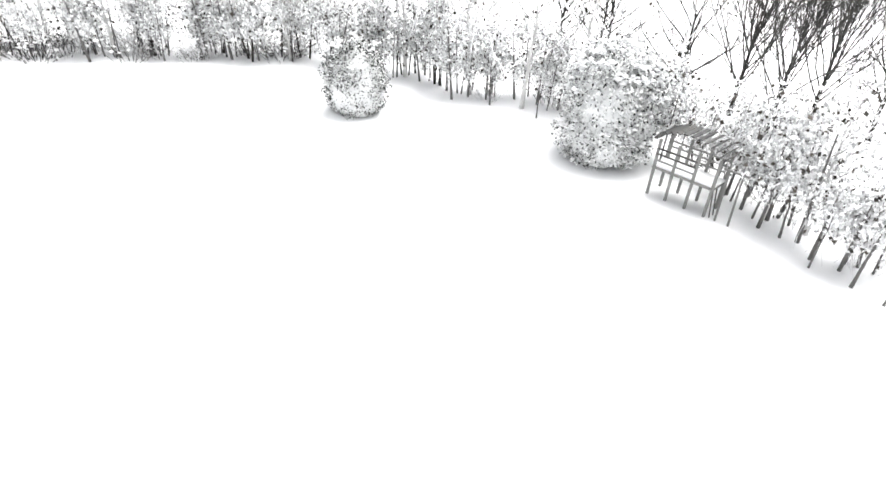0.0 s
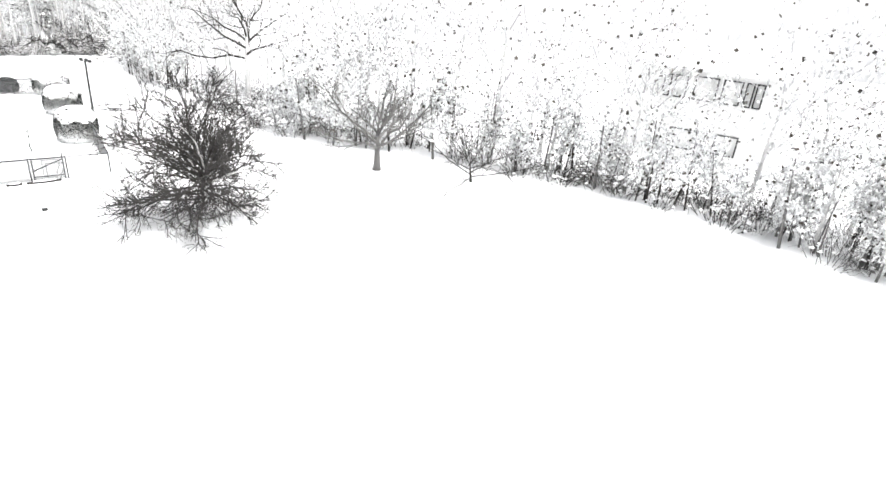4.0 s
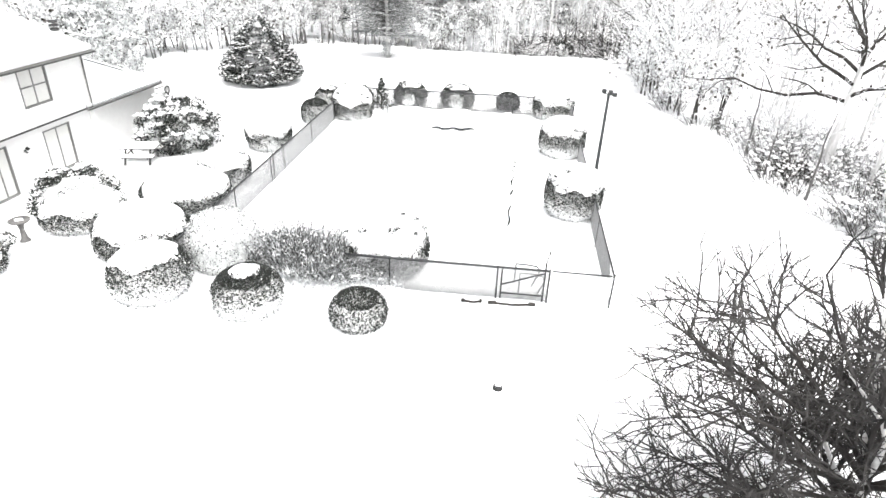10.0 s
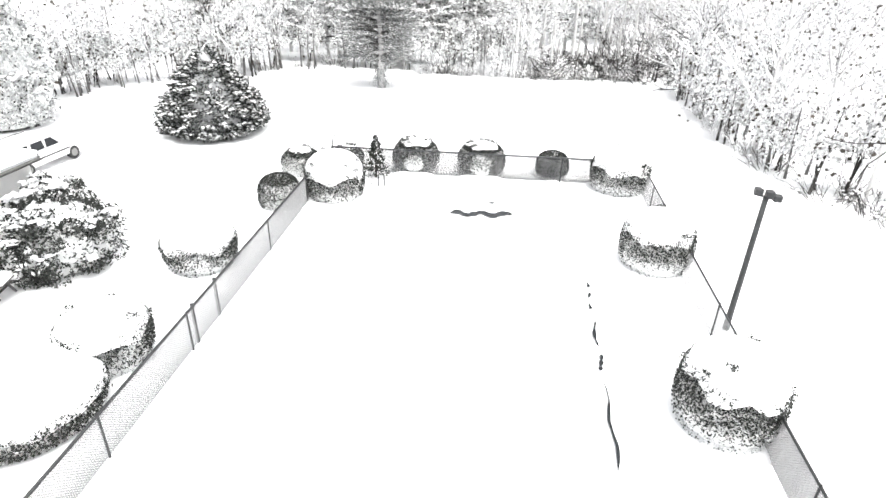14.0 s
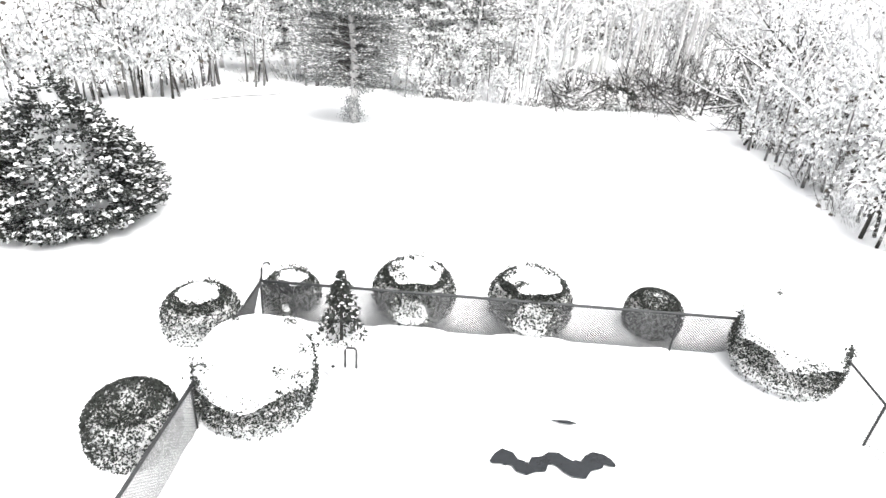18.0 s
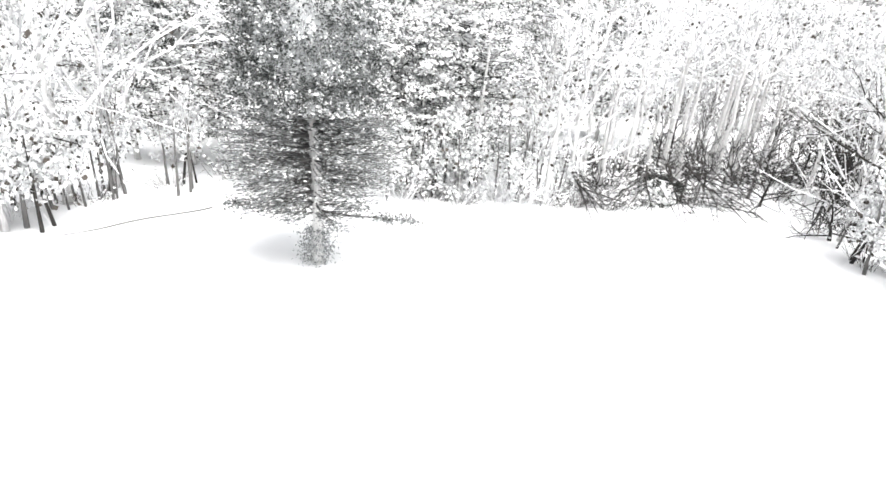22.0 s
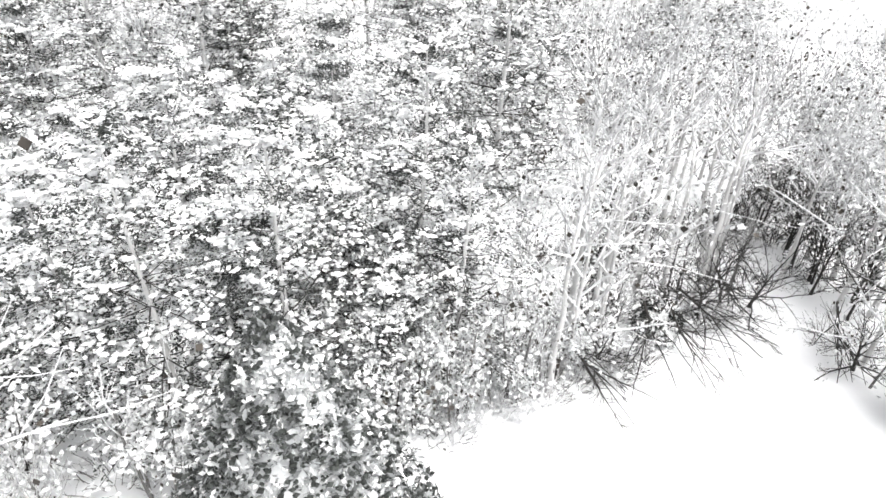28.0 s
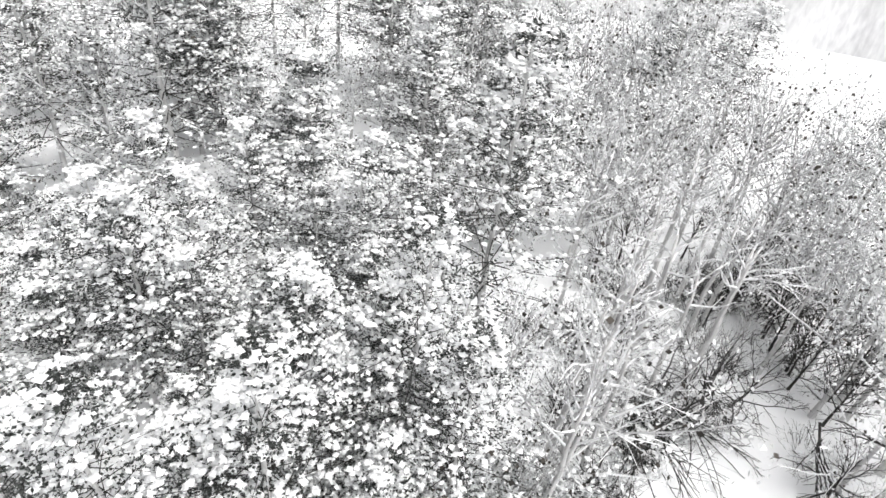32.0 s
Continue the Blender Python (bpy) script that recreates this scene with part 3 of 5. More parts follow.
def fence_side(root, a, b, posts, first=0.0, last=1.0, mesh=WIRE, gauge=0.0135, rail_r=0.03):
    a, b = np.array([*a, 0.0]), np.array([*b, 0.0])
    d = b - a
    span = float(np.linalg.norm(d[:2]))
    rail = tube(Geo(), [a + d * f + [0, 0, FENCE_H] for f in np.linspace(first, last, 6)], rail_r, 8)
    part("top_rail", rail, STEEL, root, smooth=True)
    wire = Geo()
    pitch, slope = 0.075, FENCE_H
    s0, s1 = first * span, last * span
    n = int((s1 - s0) / pitch)
    at = s0 + np.arange(n) * pitch
    u = d / span
    for sign in (1, -1):
        lo = at if sign > 0 else at + slope
        hi = at + slope if sign > 0 else at
        lo_z, hi_z = np.full(n, 0.02), np.full(n, FENCE_H - 0.02)
        over = np.maximum(hi if sign > 0 else lo, s1) - s1
        if sign > 0:
            hi, hi_z = hi - over, hi_z - over
        else:
            lo, lo_z = lo - over, lo_z + over
        rods(wire, a + u * lo[:, None] + np.stack([0 * lo_z, 0 * lo_z, lo_z], 1), a + u * hi[:, None] + np.stack([0 * hi_z, 0 * hi_z, hi_z], 1), gauge, gauge, 3)
    part("wire_mesh", wire, mesh, root, "diamond wire mesh")
    for f in posts:
        post = Geo()
        p = a + d * f
        tube(post, [p + [0, 0, -0.1], p + [0, 0, 0.6], p + [0, 0, FENCE_H + 0.02]], 0.032, 8)
        clumps(post, np.random.default_rng(int(f * 100)), [p + [0, 0, FENCE_H + 0.05]], [0.045], 0.9)
        part("post", post, STEEL, root, smooth=True)


fence = thing("chain_link_fence", "waist-high dark chain-link fence round the snowed-in yard", "fence")
near_a, near_b = CORNERS[3], CORNERS[0]
fence_side(fence, near_a, near_b, (0.5, 0.745, 0.86, 1.0), 0.40, 0.86, SNOW_WIRE, 0.013, 0.045)
fence_side(fence, CORNERS[0], CORNERS[1], (0.19, 0.34), 0.0, 0.36, SNOW_WIRE, 0.0115, 0.036)
fence_side(fence, CORNERS[0], CORNERS[1], (0.47, 0.66, 0.87), 0.36, 1.0, SNOW_WIRE, 0.0065)
fence_side(fence, CORNERS[1], CORNERS[2], (0.0, 0.25, 0.5, 0.75, 1.0), gauge=0.011, rail_r=0.042)
fence_side(fence, CORNERS[2], CORNERS[3], (0.18, 0.37, 0.63, 0.80, 0.9), 0.13, 1.0, SNOW_WIRE, 0.0095, 0.04)
fence_side(fence, CORNERS[2], CORNERS[3], (), 0.0, 0.13)
for x, y in ((-17.76, 35.4), (-17.52, 34.0)):
    part("gate_post", tube(Geo(), [(x, y, -0.1), (x, y, 0.6), (x, y, 1.3)], 0.05, 8), STEEL, fence, smooth=True)
hook = tube(Geo(), [(-19.8, 48.25, 1.2), (-19.78, 48.27, 1.55), (-19.72, 48.29, 1.72), (-19.60, 48.32, 1.76), (-19.56, 48.33, 1.68)], 0.034, 7)
part("hook", hook, STEEL, fence, "bent hook on the corner post", smooth=True)


def along(f, z=0.0):
    return np.array([near_a[0] + (near_b[0] - near_a[0]) * f, near_a[1] + (near_b[1] - near_a[1]) * f, z])


def snow_panel():
    """The last bay, its mesh plastered with snow."""
    root = thing("fence_panel", "fence bay plastered white with wind-blown snow", "fence panel")
    p, q = along(0.865), along(0.995)
    u = unit(q - p)
    n = np.array([-u[1], u[0], 0])
    slab = Geo()
    cols, rows = 22, 12
    rng = np.random.default_rng(5)
    front = [[p + (q - p) * i / cols + [0, 0, 0.0 + (FENCE_H - 0.06) * j / rows] - n * (0.03 + 0.014 * rng.uniform()) for i in range(cols + 1)] for j in range(rows + 1)]
    back = [[v + n * 0.05 for v in row] for row in front]
    for rows_ in (front, back):
        slab.add(np.array(rows_).reshape(-1, 3), [[j * (cols + 1) + i, j * (cols + 1) + i + 1, (j + 1) * (cols + 1) + i + 1, (j + 1) * (cols + 1) + i] for j in range(rows) for i in range(cols)])
    part("packed_snow", slab, SNOW, root, smooth=True)
    part("top_rail", tube(Geo(), [p + [0, 0, FENCE_H], (p + q) / 2 + [0, 0, FENCE_H], q + [0, 0, FENCE_H]], 0.028, 8), STEEL, root, smooth=True)
    gaps = leaves(Geo(), rng, [p + (q - p) * rng.uniform(0.1, 0.9) + [0, 0, rng.uniform(0.3, 1.0)] - n * 0.05 for _ in range(16)], 0.07)
    part("bare_tuft", gaps, WIRE, root)


snow_panel()


def gate():
    root = thing("gate", "chain-link gate with a diagonal brace, drifted shut", "gate")
    p, q = along(0.755), along(0.85)
    for name, pts in (("gate_post", [p + [0, 0, 0], p + [0, 0, 1.15]]), ("gate_post", [q + [0, 0, 0], q + [0, 0, 1.5]]), ("brace", [p + [0, 0, 0.55], q + [0, 0, 1.12]]), ("bottom_bar", [p + [0, 0, 0.22], q + [0, 0, 0.22]])):
        part(name, tube(Geo(), [pts[0], (np.array(pts[0]) + pts[1]) / 2, pts[1]], 0.03, 8), STEEL, root, smooth=True)
    latch = tube(Geo(), [q + [0, 0, 1.5], q + [0.05, 0.5, 1.75], q + [0.13, 0.3, 1.25]], 0.02, 6)
    part("latch_arm", latch, STEEL, root)


gate()


# pool edge: open gaps in the snow along the coping, and ladder rails
def gap(label, pts, width, seed):
    rng = np.random.default_rng(seed)
    geo = Geo()
    p = np.array(pts, float)
    d = unit(np.gradient(p, axis=0))
    n = np.stack([-d[:, 1], d[:, 0]], 1)
    w = width * rng.uniform(0.5, 1.3, len(p))[:, None]
    w[0] = w[-1] = width * 0.2
    upper, lower = p + n * w / 2, p - n * w / 2
    verts = [(x, y, 0.035 + 0.01 * rng.uniform()) for x, y in upper] + [(x, y, 0.035) for x, y in lower] + [(x, y, -0.1) for x, y in p]
    k = len(p)
    geo.add(verts, [[i, i + 1, k + i + 1, k + i] for i in range(k - 1)])
    root = thing("pool_gap", label, "pool edge", group="dark gaps along the pool edge")
    part("opening", geo, WATER, root)


rng = np.random.default_rng(77)
wave = [(-12.9 + 2.6 * f, 45.05 + 0.72 * f + 0.15 * math.sin(f * 16)) for f in np.linspace(0, 1, 22)]
gap("wavy dark gap at the pool's far edge", wave, 0.42, 3)
gap("short dark slot behind the pool's edge", [(-11.75 + 0.2 * i, 46.68 + 0.03 * i) for i in range(4)], 0.10, 4)
for f0, f1, w in ((0.0, 0.04, 0.10), (0.08, 0.12, 0.10), (0.16, 0.2, 0.09), (0.27, 0.43, 0.10), (0.47, 0.56, 0.12), (0.60, 0.97, 0.07)):
    gap("thin dark crack in the snow beside the pool", [(-6.85 + 1.27 * f + 0.05 * math.sin(f * 30), 41.0 - 8.6 * f) for f in np.linspace(f0, f1, 9)], w, int(f0 * 100))
for x, y in ((-4.55, 28.35), (-4.3, 27.75)):
    rail = thing("ladder_rail", "bent steel handrail of the pool ladder", "handrail", (x, y, 0), group="pool ladder rails")
    bow = [(0, 0, 0.78), (0.45, 0.0, 0.82), (0.75, 0.01, 0.80), (0.86, 0.0, 0.66), (0.8, -0.02, 0.45), (0.62, -0.05, 0.0)]
    part("rail_tube", tube(Geo(), bow, 0.028, 8), STEEL, rail, smooth=True)
    part("post", tube(Geo(), [(0, 0, 0.8), (0, 0, 0.4), (0, 0, -0.05)], 0.028, 8), STEEL, rail, smooth=True)
for a, b in (((-6.05, 26.55), (-5.37, 26.72)), ((-5.15, 26.72), (-3.6, 27.12))):
    log = thing("snowy_log", "dark log half sunk in snow along the fence", "log")
    pts = [(a[0] + (b[0] - a[0]) * f, a[1] + (b[1] - a[1]) * f + 0.03 * math.sin(f * 9), 0.03) for f in np.linspace(0, 1, 7)]
    part("wood", tube(Geo(), pts, 0.07, 7), BARK, log, smooth=True)
    part("snow_line", tube(Geo(), [(x, y, z + 0.06) for x, y, z in pts[1:-1]], 0.055, 7), SNOW, log, smooth=True)

bank = thing("bank_edge", "thin dark edge of a snowed-over bank by the drive", "bank")
line = [(-35.1 + 3.4 * f + 0.12 * math.sin(f * 9), 67.1 + 5.6 * f, ground_z(0, 67.1 + 5.6 * f) + 0.01) for f in np.linspace(0, 1, 12)]
part("edge", tube(Geo(), line, np.interp(np.linspace(0, 1, 12), [0, 0.4, 1], [0.015, 0.05, 0.04]), 6), TRIM, bank, smooth=True)
# lamp post outside the fence
lamp = thing("lamp_post", "tall thin dark lamp post with a snow-topped head", "street lamp", (-2.46, 39.6, 0))
part("pole", tube(Geo(), [(0, 0, -0.1), (0, 0, 1.5), (0, 0, 3.0), (0, 0, 4.5)], [0.10, 0.088, 0.08, 0.075], 10), STEEL, lamp, smooth=True)
part("arm", tube(Geo(), [(-0.32, 0, 4.5), (0, 0, 4.45), (0.32, 0, 4.4)], 0.03, 7), STEEL, lamp, smooth=True)
for dx, dz in ((-0.22, 4.6), (0.08, 4.56), (0.3, 4.46)):
    head = Geo()
    box(head, (dx - 0.12, -0.13, dz - 0.08), (dx + 0.10, 0.13, dz + 0.08), 0.03)
    part("lamp_head", head, STEEL, lamp, "dark floodlight head")
part("snow_top", clumps(Geo(), np.random.default_rng(3), [(-0.1, 0, 4.70)], [0.16], 0.5), SNOW, lamp)

# small things in the yard
stool = thing("garden_stool", "small metal hoop stool standing in snow", "stool", (-16.8, 47.05, 0), 10)
part("hoop", tube(Geo(), [(-0.14, 0, -0.05), (-0.14, 0, 0.5), (-0.1, 0, 0.58), (0.1, 0, 0.58), (0.14, 0, 0.5), (0.14, 0, -0.05)], 0.034, 7), WIRE, stool, smooth=True)
hat = thing("garden_ornament", "small dark knob poking from a snow mound", "ornament", (-17.15, 46.75, 0))
part("mound", clumps(Geo(), rng, [(0, 0, 0.02)], [0.25], 0.4), SNOW, hat, smooth=True)
part("knob", clumps(Geo(), rng, [(0, 0, 0.14)], [0.07], 1.0), STEEL, hat)
ball = thing("half_buried_ball", "small dark ball half buried in the lawn snow", "ball", (-3.97, 22.65, 0))
bm = bmesh.new()
bmesh.ops.create_uvsphere(bm, u_segments=16, v_segments=10, radius=0.14)
shell = Geo().add([v.co[:] for v in bm.verts], [])
shell.f = [[v.index for v in f.verts] for f in bm.faces]
bm.free()
part("shell", shell, RUBBER, ball, smooth=True)
part("snow_top", clumps(Geo(), rng, [(0, 0, 0.12)], [0.12], 0.5), SNOW, ball, smooth=True)
bath = thing("bird_bath", "stone bird bath with a round bowl of snow", "bird bath", (-23.0, 25.0, 0))
part("pedestal", tube(Geo(), [(0, 0, -0.05), (0, 0, 0.1), (0, 0, 0.45), (0, 0, 0.72)], [0.2, 0.11, 0.085, 0.13], 12), STONE, bath, smooth=True)
part("bowl", tube(Geo(), [(0, 0, 0.70), (0, 0, 0.78), (0, 0, 0.85)], [0.14, 0.34, 0.38], 16), STONE, bath, smooth=True)
part("snow_fill", clumps(Geo(), rng, [(0, 0, 0.86)], [0.34], 0.35), SNOW, bath, smooth=True)


def picnic_table(x, y, turn):
    root = thing("picnic_table", "wooden picnic table and benches heaped with snow", "picnic table", (x, y, 0), turn)
    for i in range(5):
        part("top_board", box(Geo(), (-0.9, -0.38 + i * 0.153, 0.72), (0.9, -0.24 + i * 0.153, 0.76), 0.01), WOOD, root)
    for s in (-1, 1):
        for j in range(2):
            part("bench_board", box(Geo(), (-0.9, s * 0.72 - 0.14 + j * 0.145, 0.42), (0.9, s * 0.72 + j * 0.145, 0.46), 0.01), WOOD, root)
        leg = Geo()
        for e in (-1, 1):
            rods(leg, [(s * 0.6, e * 0.66, 0)], [(s * 0.6, e * 0.2, 0.72)], 0.055, 0.055, 4)
        rods(leg, [(s * 0.6, -0.85, 0.40)], [(s * 0.6, 0.85, 0.40)], 0.05, 0.05, 4)
        part("leg_frame", leg, WOOD, root)
        part("bench_snow", box(Geo(), (-0.88, s * 0.72 - 0.15, 0.462), (0.88, s * 0.72 + 0.14, 0.56), 0.06), SNOW, root)
    part("table_snow", box(Geo(), (-0.89, -0.38, 0.762), (0.89, 0.38, 0.90), 0.08), SNOW, root)


picnic_table(-25.0, 33.7, 22)


# ---- the house ----
# Local axes: u runs along the garden wall (away from the first camera), s goes back into the house.
HOUSE = (-27.13, 33.85)
HOUSE_TURN = math.degrees(math.atan2(0.13, 1.0))


def slab(geo, pts, thick):
    """A flat piece of roof or wall: a polygon given thickness along its normal."""
    p = np.array(pts, float)
    n = unit(np.cross(p[1] - p[0], p[2] - p[0]))
    k = len(p)
    base = geo.n
    geo.add(np.concatenate([p, p - n * thick]), [[i, k + i, k + (i + 1) % k, (i + 1) % k] for i in range(k)])
    geo.f.append([base + i for i in range(k)])
    geo.f.append([base + k + i for i in range(k)][::-1])
    return geo


def wall_with_openings(geo, y0, y1, z0, z1, x, holes, thick=0.18):
    """A wall along y in one piece, its outer face at x, with rectangular openings cut through it."""
    ys = sorted({y0, y1, *(h[0] for h in holes), *(h[1] for h in holes)})
    zs = sorted({z0, z1, *(h[2] for h in holes), *(h[3] for h in holes)})
    ny, nz = len(ys), len(zs)

    def solid(i, j):
        if not (0 <= i < ny - 1 and 0 <= j < nz - 1):
            return False
        return not any(h[0] <= ys[i] and ys[i + 1] <= h[1] and h[2] <= zs[j] and zs[j + 1] <= h[3] for h in holes)

    at = lambda side, i, j: side * ny * nz + j * ny + i  # noqa: E731
    faces = []
    for i in range(ny - 1):
        for j in range(nz - 1):
            if not solid(i, j):
                continue
            faces.append([at(0, i, j), at(0, i + 1, j), at(0, i + 1, j + 1), at(0, i, j + 1)])
            faces.append([at(1, i, j), at(1, i, j + 1), at(1, i + 1, j + 1), at(1, i + 1, j)])
            for di, dj, a, b in ((-1, 0, (i, j), (i, j + 1)), (1, 0, (i + 1, j + 1), (i + 1, j)), (0, -1, (i + 1, j), (i, j)), (0, 1, (i, j + 1), (i + 1, j + 1))):
                if not solid(i + di, j + dj):
                    faces.append([at(0, *a), at(0, *b), at(1, *b), at(1, *a)])
    return geo.add([(xx, y, z) for xx in (x, x - thick) for z in zs for y in ys], faces)


def window(parent, y0, y1, z0, z1, x, cols=1, rows=2, name="window"):
    frame_geo = Geo()
    w = 0.06
    for lo, hi in (((x - 0.1, y0, z0), (x + 0.02, y0 + w, z1)), ((x - 0.1, y1 - w, z0), (x + 0.02, y1, z1)), ((x - 0.1, y0 + w, z1 - w), (x + 0.02, y1 - w, z1)), ((x - 0.1, y0 + w, z0), (x + 0.03, y1 - w, z0 + w))):
        box(frame_geo, lo, hi)
    fr = part(name, frame_geo, TRIM, parent)
    for i in range(cols):
        for j in range(rows):
            ya, yb = y0 + w + (y1 - y0 - 2 * w) * i / cols, y0 + w + (y1 - y0 - 2 * w) * (i + 1) / cols
            za, zb = z0 + w + (z1 - z0 - 2 * w) * j / rows, z0 + w + (z1 - z0 - 2 * w) * (j + 1) / rows
            part("pane", box(Geo(), (x - 0.075, ya + 0.03, za + 0.03), (x - 0.055, yb - 0.03, zb - 0.03)), PALE_PANE, fr, "window pane in one bright pale colour")
            sash = Geo()
            for lo, hi in (((x - 0.085, ya, za), (x - 0.03, ya + 0.03, zb)), ((x - 0.085, yb - 0.03, za), (x - 0.03, yb, zb)), ((x - 0.085, ya + 0.03, za), (x - 0.03, yb - 0.03, za + 0.03)), ((x - 0.085, ya + 0.03, zb - 0.03), (x - 0.03, yb - 0.03, zb))):
                box(sash, lo, hi)
            part("sash", sash, TRIM, fr)
    return fr


def house():
    root = thing("house", "two-storey white clapboard house under deep roof snow", "house", (*HOUSE, 0), HOUSE_TURN)
    y0, y1 = -16.0, -0.45
    upper = [(-7.75, -7.1, 3.5, 5.0), (-4.45, -2.8, 3.55, 5.25)]
    lower = [(-10.1, -9.45, 0.75, 2.0), (-7.5, -5.75, 0.1, 2.3), (-3.65, -1.95, 0.2, 2.3)]
    part("upper_wall", wall_with_openings(Geo(), y0, y1, 2.7, 5.4, 0.0, upper), SIDING, root)
    part("lower_wall", wall_with_openings(Geo(), y0, y1, -0.1, 2.7, -0.25, lower), SIDING, root)
    for j in range(12):
        z = 2.78 + j * 0.215
        ys = [y0] + [v for h in sorted(upper) if h[2] - 0.02 < z < h[3] for v in h[:2]] + [y1]
        for a, b in zip(ys[::2], ys[1::2]):
            part("clapboard", box(Geo(), (0.0, a, z), (0.014, b, z + 0.022)), SIDING, root)
    part("storey_band", box(Geo(), (-0.25, y0, 2.635), (0.05, y1 + 0.05, 2.69)), GUTTER, root, "dark line under the overhanging upper storey")
    end = Geo()
    slab(end, [(0, y1, -0.1), (0, y1, 5.4), (-4.8, y1, 6.95), (-9.6, y1, 5.4), (-9.6, y1, -0.1)], 0.2)
    slab(end, [(0, y0, -0.1), (-9.6, y0, -0.1), (-9.6, y0, 5.4), (-4.8, y0, 6.95), (0, y0, 5.4)], 0.2)
    slab(end, [(-9.6, y0, -0.1), (-9.6, y1, -0.1), (-9.6, y1, 5.4), (-9.6, y0, 5.4)], 0.2)
    part("end_wall", end, SIDING, root)
    roof = Geo()
    slab(roof, [(0.45, y0 - 0.4, 5.30), (0.45, 0.0, 5.30), (-4.8, 0.0, 6.95), (-4.8, y0 - 0.4, 6.95)], 0.08)
    slab(roof, [(-4.8, y0 - 0.4, 6.95), (-4.8, 0.0, 6.95), (-10.05, 0.0, 5.30), (-10.05, y0 - 0.4, 5.30)], 0.14)
    part("roof", roof, TRIM, root, "grey roof edge below the snow")
    snow = Geo()
    slab(snow, [(0.42, y0 - 0.36, 5.55), (0.42, -0.05, 5.55), (-4.8, -0.05, 7.18), (-4.8, y0 - 0.36, 7.18)], 0.19)
    slab(snow, [(-4.8, y0 - 0.36, 7.18), (-4.8, -0.05, 7.18), (-10.0, -0.05, 5.55), (-10.0, y0 - 0.36, 5.55)], 0.19)
    part("roof_snow", snow, SNOW, root, "deep even snow on the roof")
    part("gutter", tube(Geo(), [(0.5, y0 - 0.4, 5.3), (0.5, (y0) / 2, 5.29), (0.5, 0.02, 5.27)], 0.045, 7), GUTTER, root, smooth=True)
    part("downpipe", tube(Geo(), [(0.07, -0.5, 5.25), (0.07, -0.5, 4.0), (0.07, -0.5, 2.75)], 0.04, 7), TRIM, root, smooth=True)
    for y, cols, h in ((upper[0], 1, 2), (upper[1], 2, 2)):
        window(root, *y, 0.0, cols, h)
    window(root, *lower[0], -0.25, 1, 2)
    window(root, *lower[1], -0.25, 3, 1, "patio_door")
    window(root, *lower[2], -0.25, 2, 1, "patio_door")
    part("wall_ornament", clumps(Geo(), np.random.default_rng(8), [(-0.2, -4.9, 1.8), (-0.2, -4.75, 1.85), (-0.2, -4.82, 1.7)], [0.1, 0.1, 0.08], 1.0), GUTTER, root, "small heart-shaped wall ornament")
    chim = part("chimney", box(Geo(), (-1.15, -0.75, 5.3), (-0.7, -0.35, 6.2), 0.02), SIDING, root, "narrow pale chimney beside the gable")
    for i in range(3):
        z = 6.24 + i * 0.17
        part("flue_cap", tube(Geo(), [(-0.92, -0.55, z), (-0.92, -0.55, z + 0.05), (-0.92, -0.55, z + 0.1)], [0.2, 0.22, 0.16], 10), GUTTER, chim, smooth=True)
    part("vent_pipe", tube(Geo(), [(-3.6, -6.5, 6.5), (-3.6, -6.5, 6.9), (-3.6, -6.5, 7.25)], 0.05, 8), TRIM, root, smooth=True)
    # garage wing on the gable end
    ext = Geo()
    wall_with_openings(ext, -0.45, 5.1, -0.1, 2.55, -0.3, [])
    slab(ext, [(-0.3, 5.1, -0.1), (-0.3, 5.1, 2.55), (-9.0, 5.1, 2.55), (-9.0, 5.1, -0.1)], 0.2)
    part("wing_wall", ext, SIDING, root)
    cover = Geo()
    slab(cover, [(0.1, -0.9, 2.62), (0.1, 5.45, 2.56), (-1.3, 4.3, 3.15), (-0.85, -0.35, 4.95)], 0.1)
    slab(cover, [(-0.85, -0.35, 4.95), (-1.3, 4.3, 3.15), (0.1, 5.45, 2.56), (-9.2, 5.45, 2.56), (-9.2, -0.35, 4.95)], 0.1)
    part("wing_roof", cover, TRIM, root)
    top = Geo()
    slab(top, [(0.09, -0.85, 2.80), (0.09, 5.40, 2.74), (-1.3, 4.2, 3.36), (-0.85, -0.38, 5.10)], 0.14)
    slab(top, [(-0.87, -0.38, 5.11), (-1.32, 4.2, 3.37), (0.05, 5.40, 2.76), (-9.1, 5.40, 2.76), (-9.1, -0.38, 5.11)], 0.14)
    part("wing_snow", top, SNOW, root, "snow on the wing roof")
    part("wing_gutter", tube(Geo(), [(0.14, -0.9, 2.6), (0.14, 2.2, 2.58), (0.14, 5.45, 2.54)], 0.04, 7), GUTTER, root, smooth=True)
    part("hip_edge", tube(Geo(), [(-0.85, -0.35, 5.13), (-1.3, 4.25, 3.38), (0.1, 5.45, 2.72)], 0.025, 5), GUTTER, root)


house()


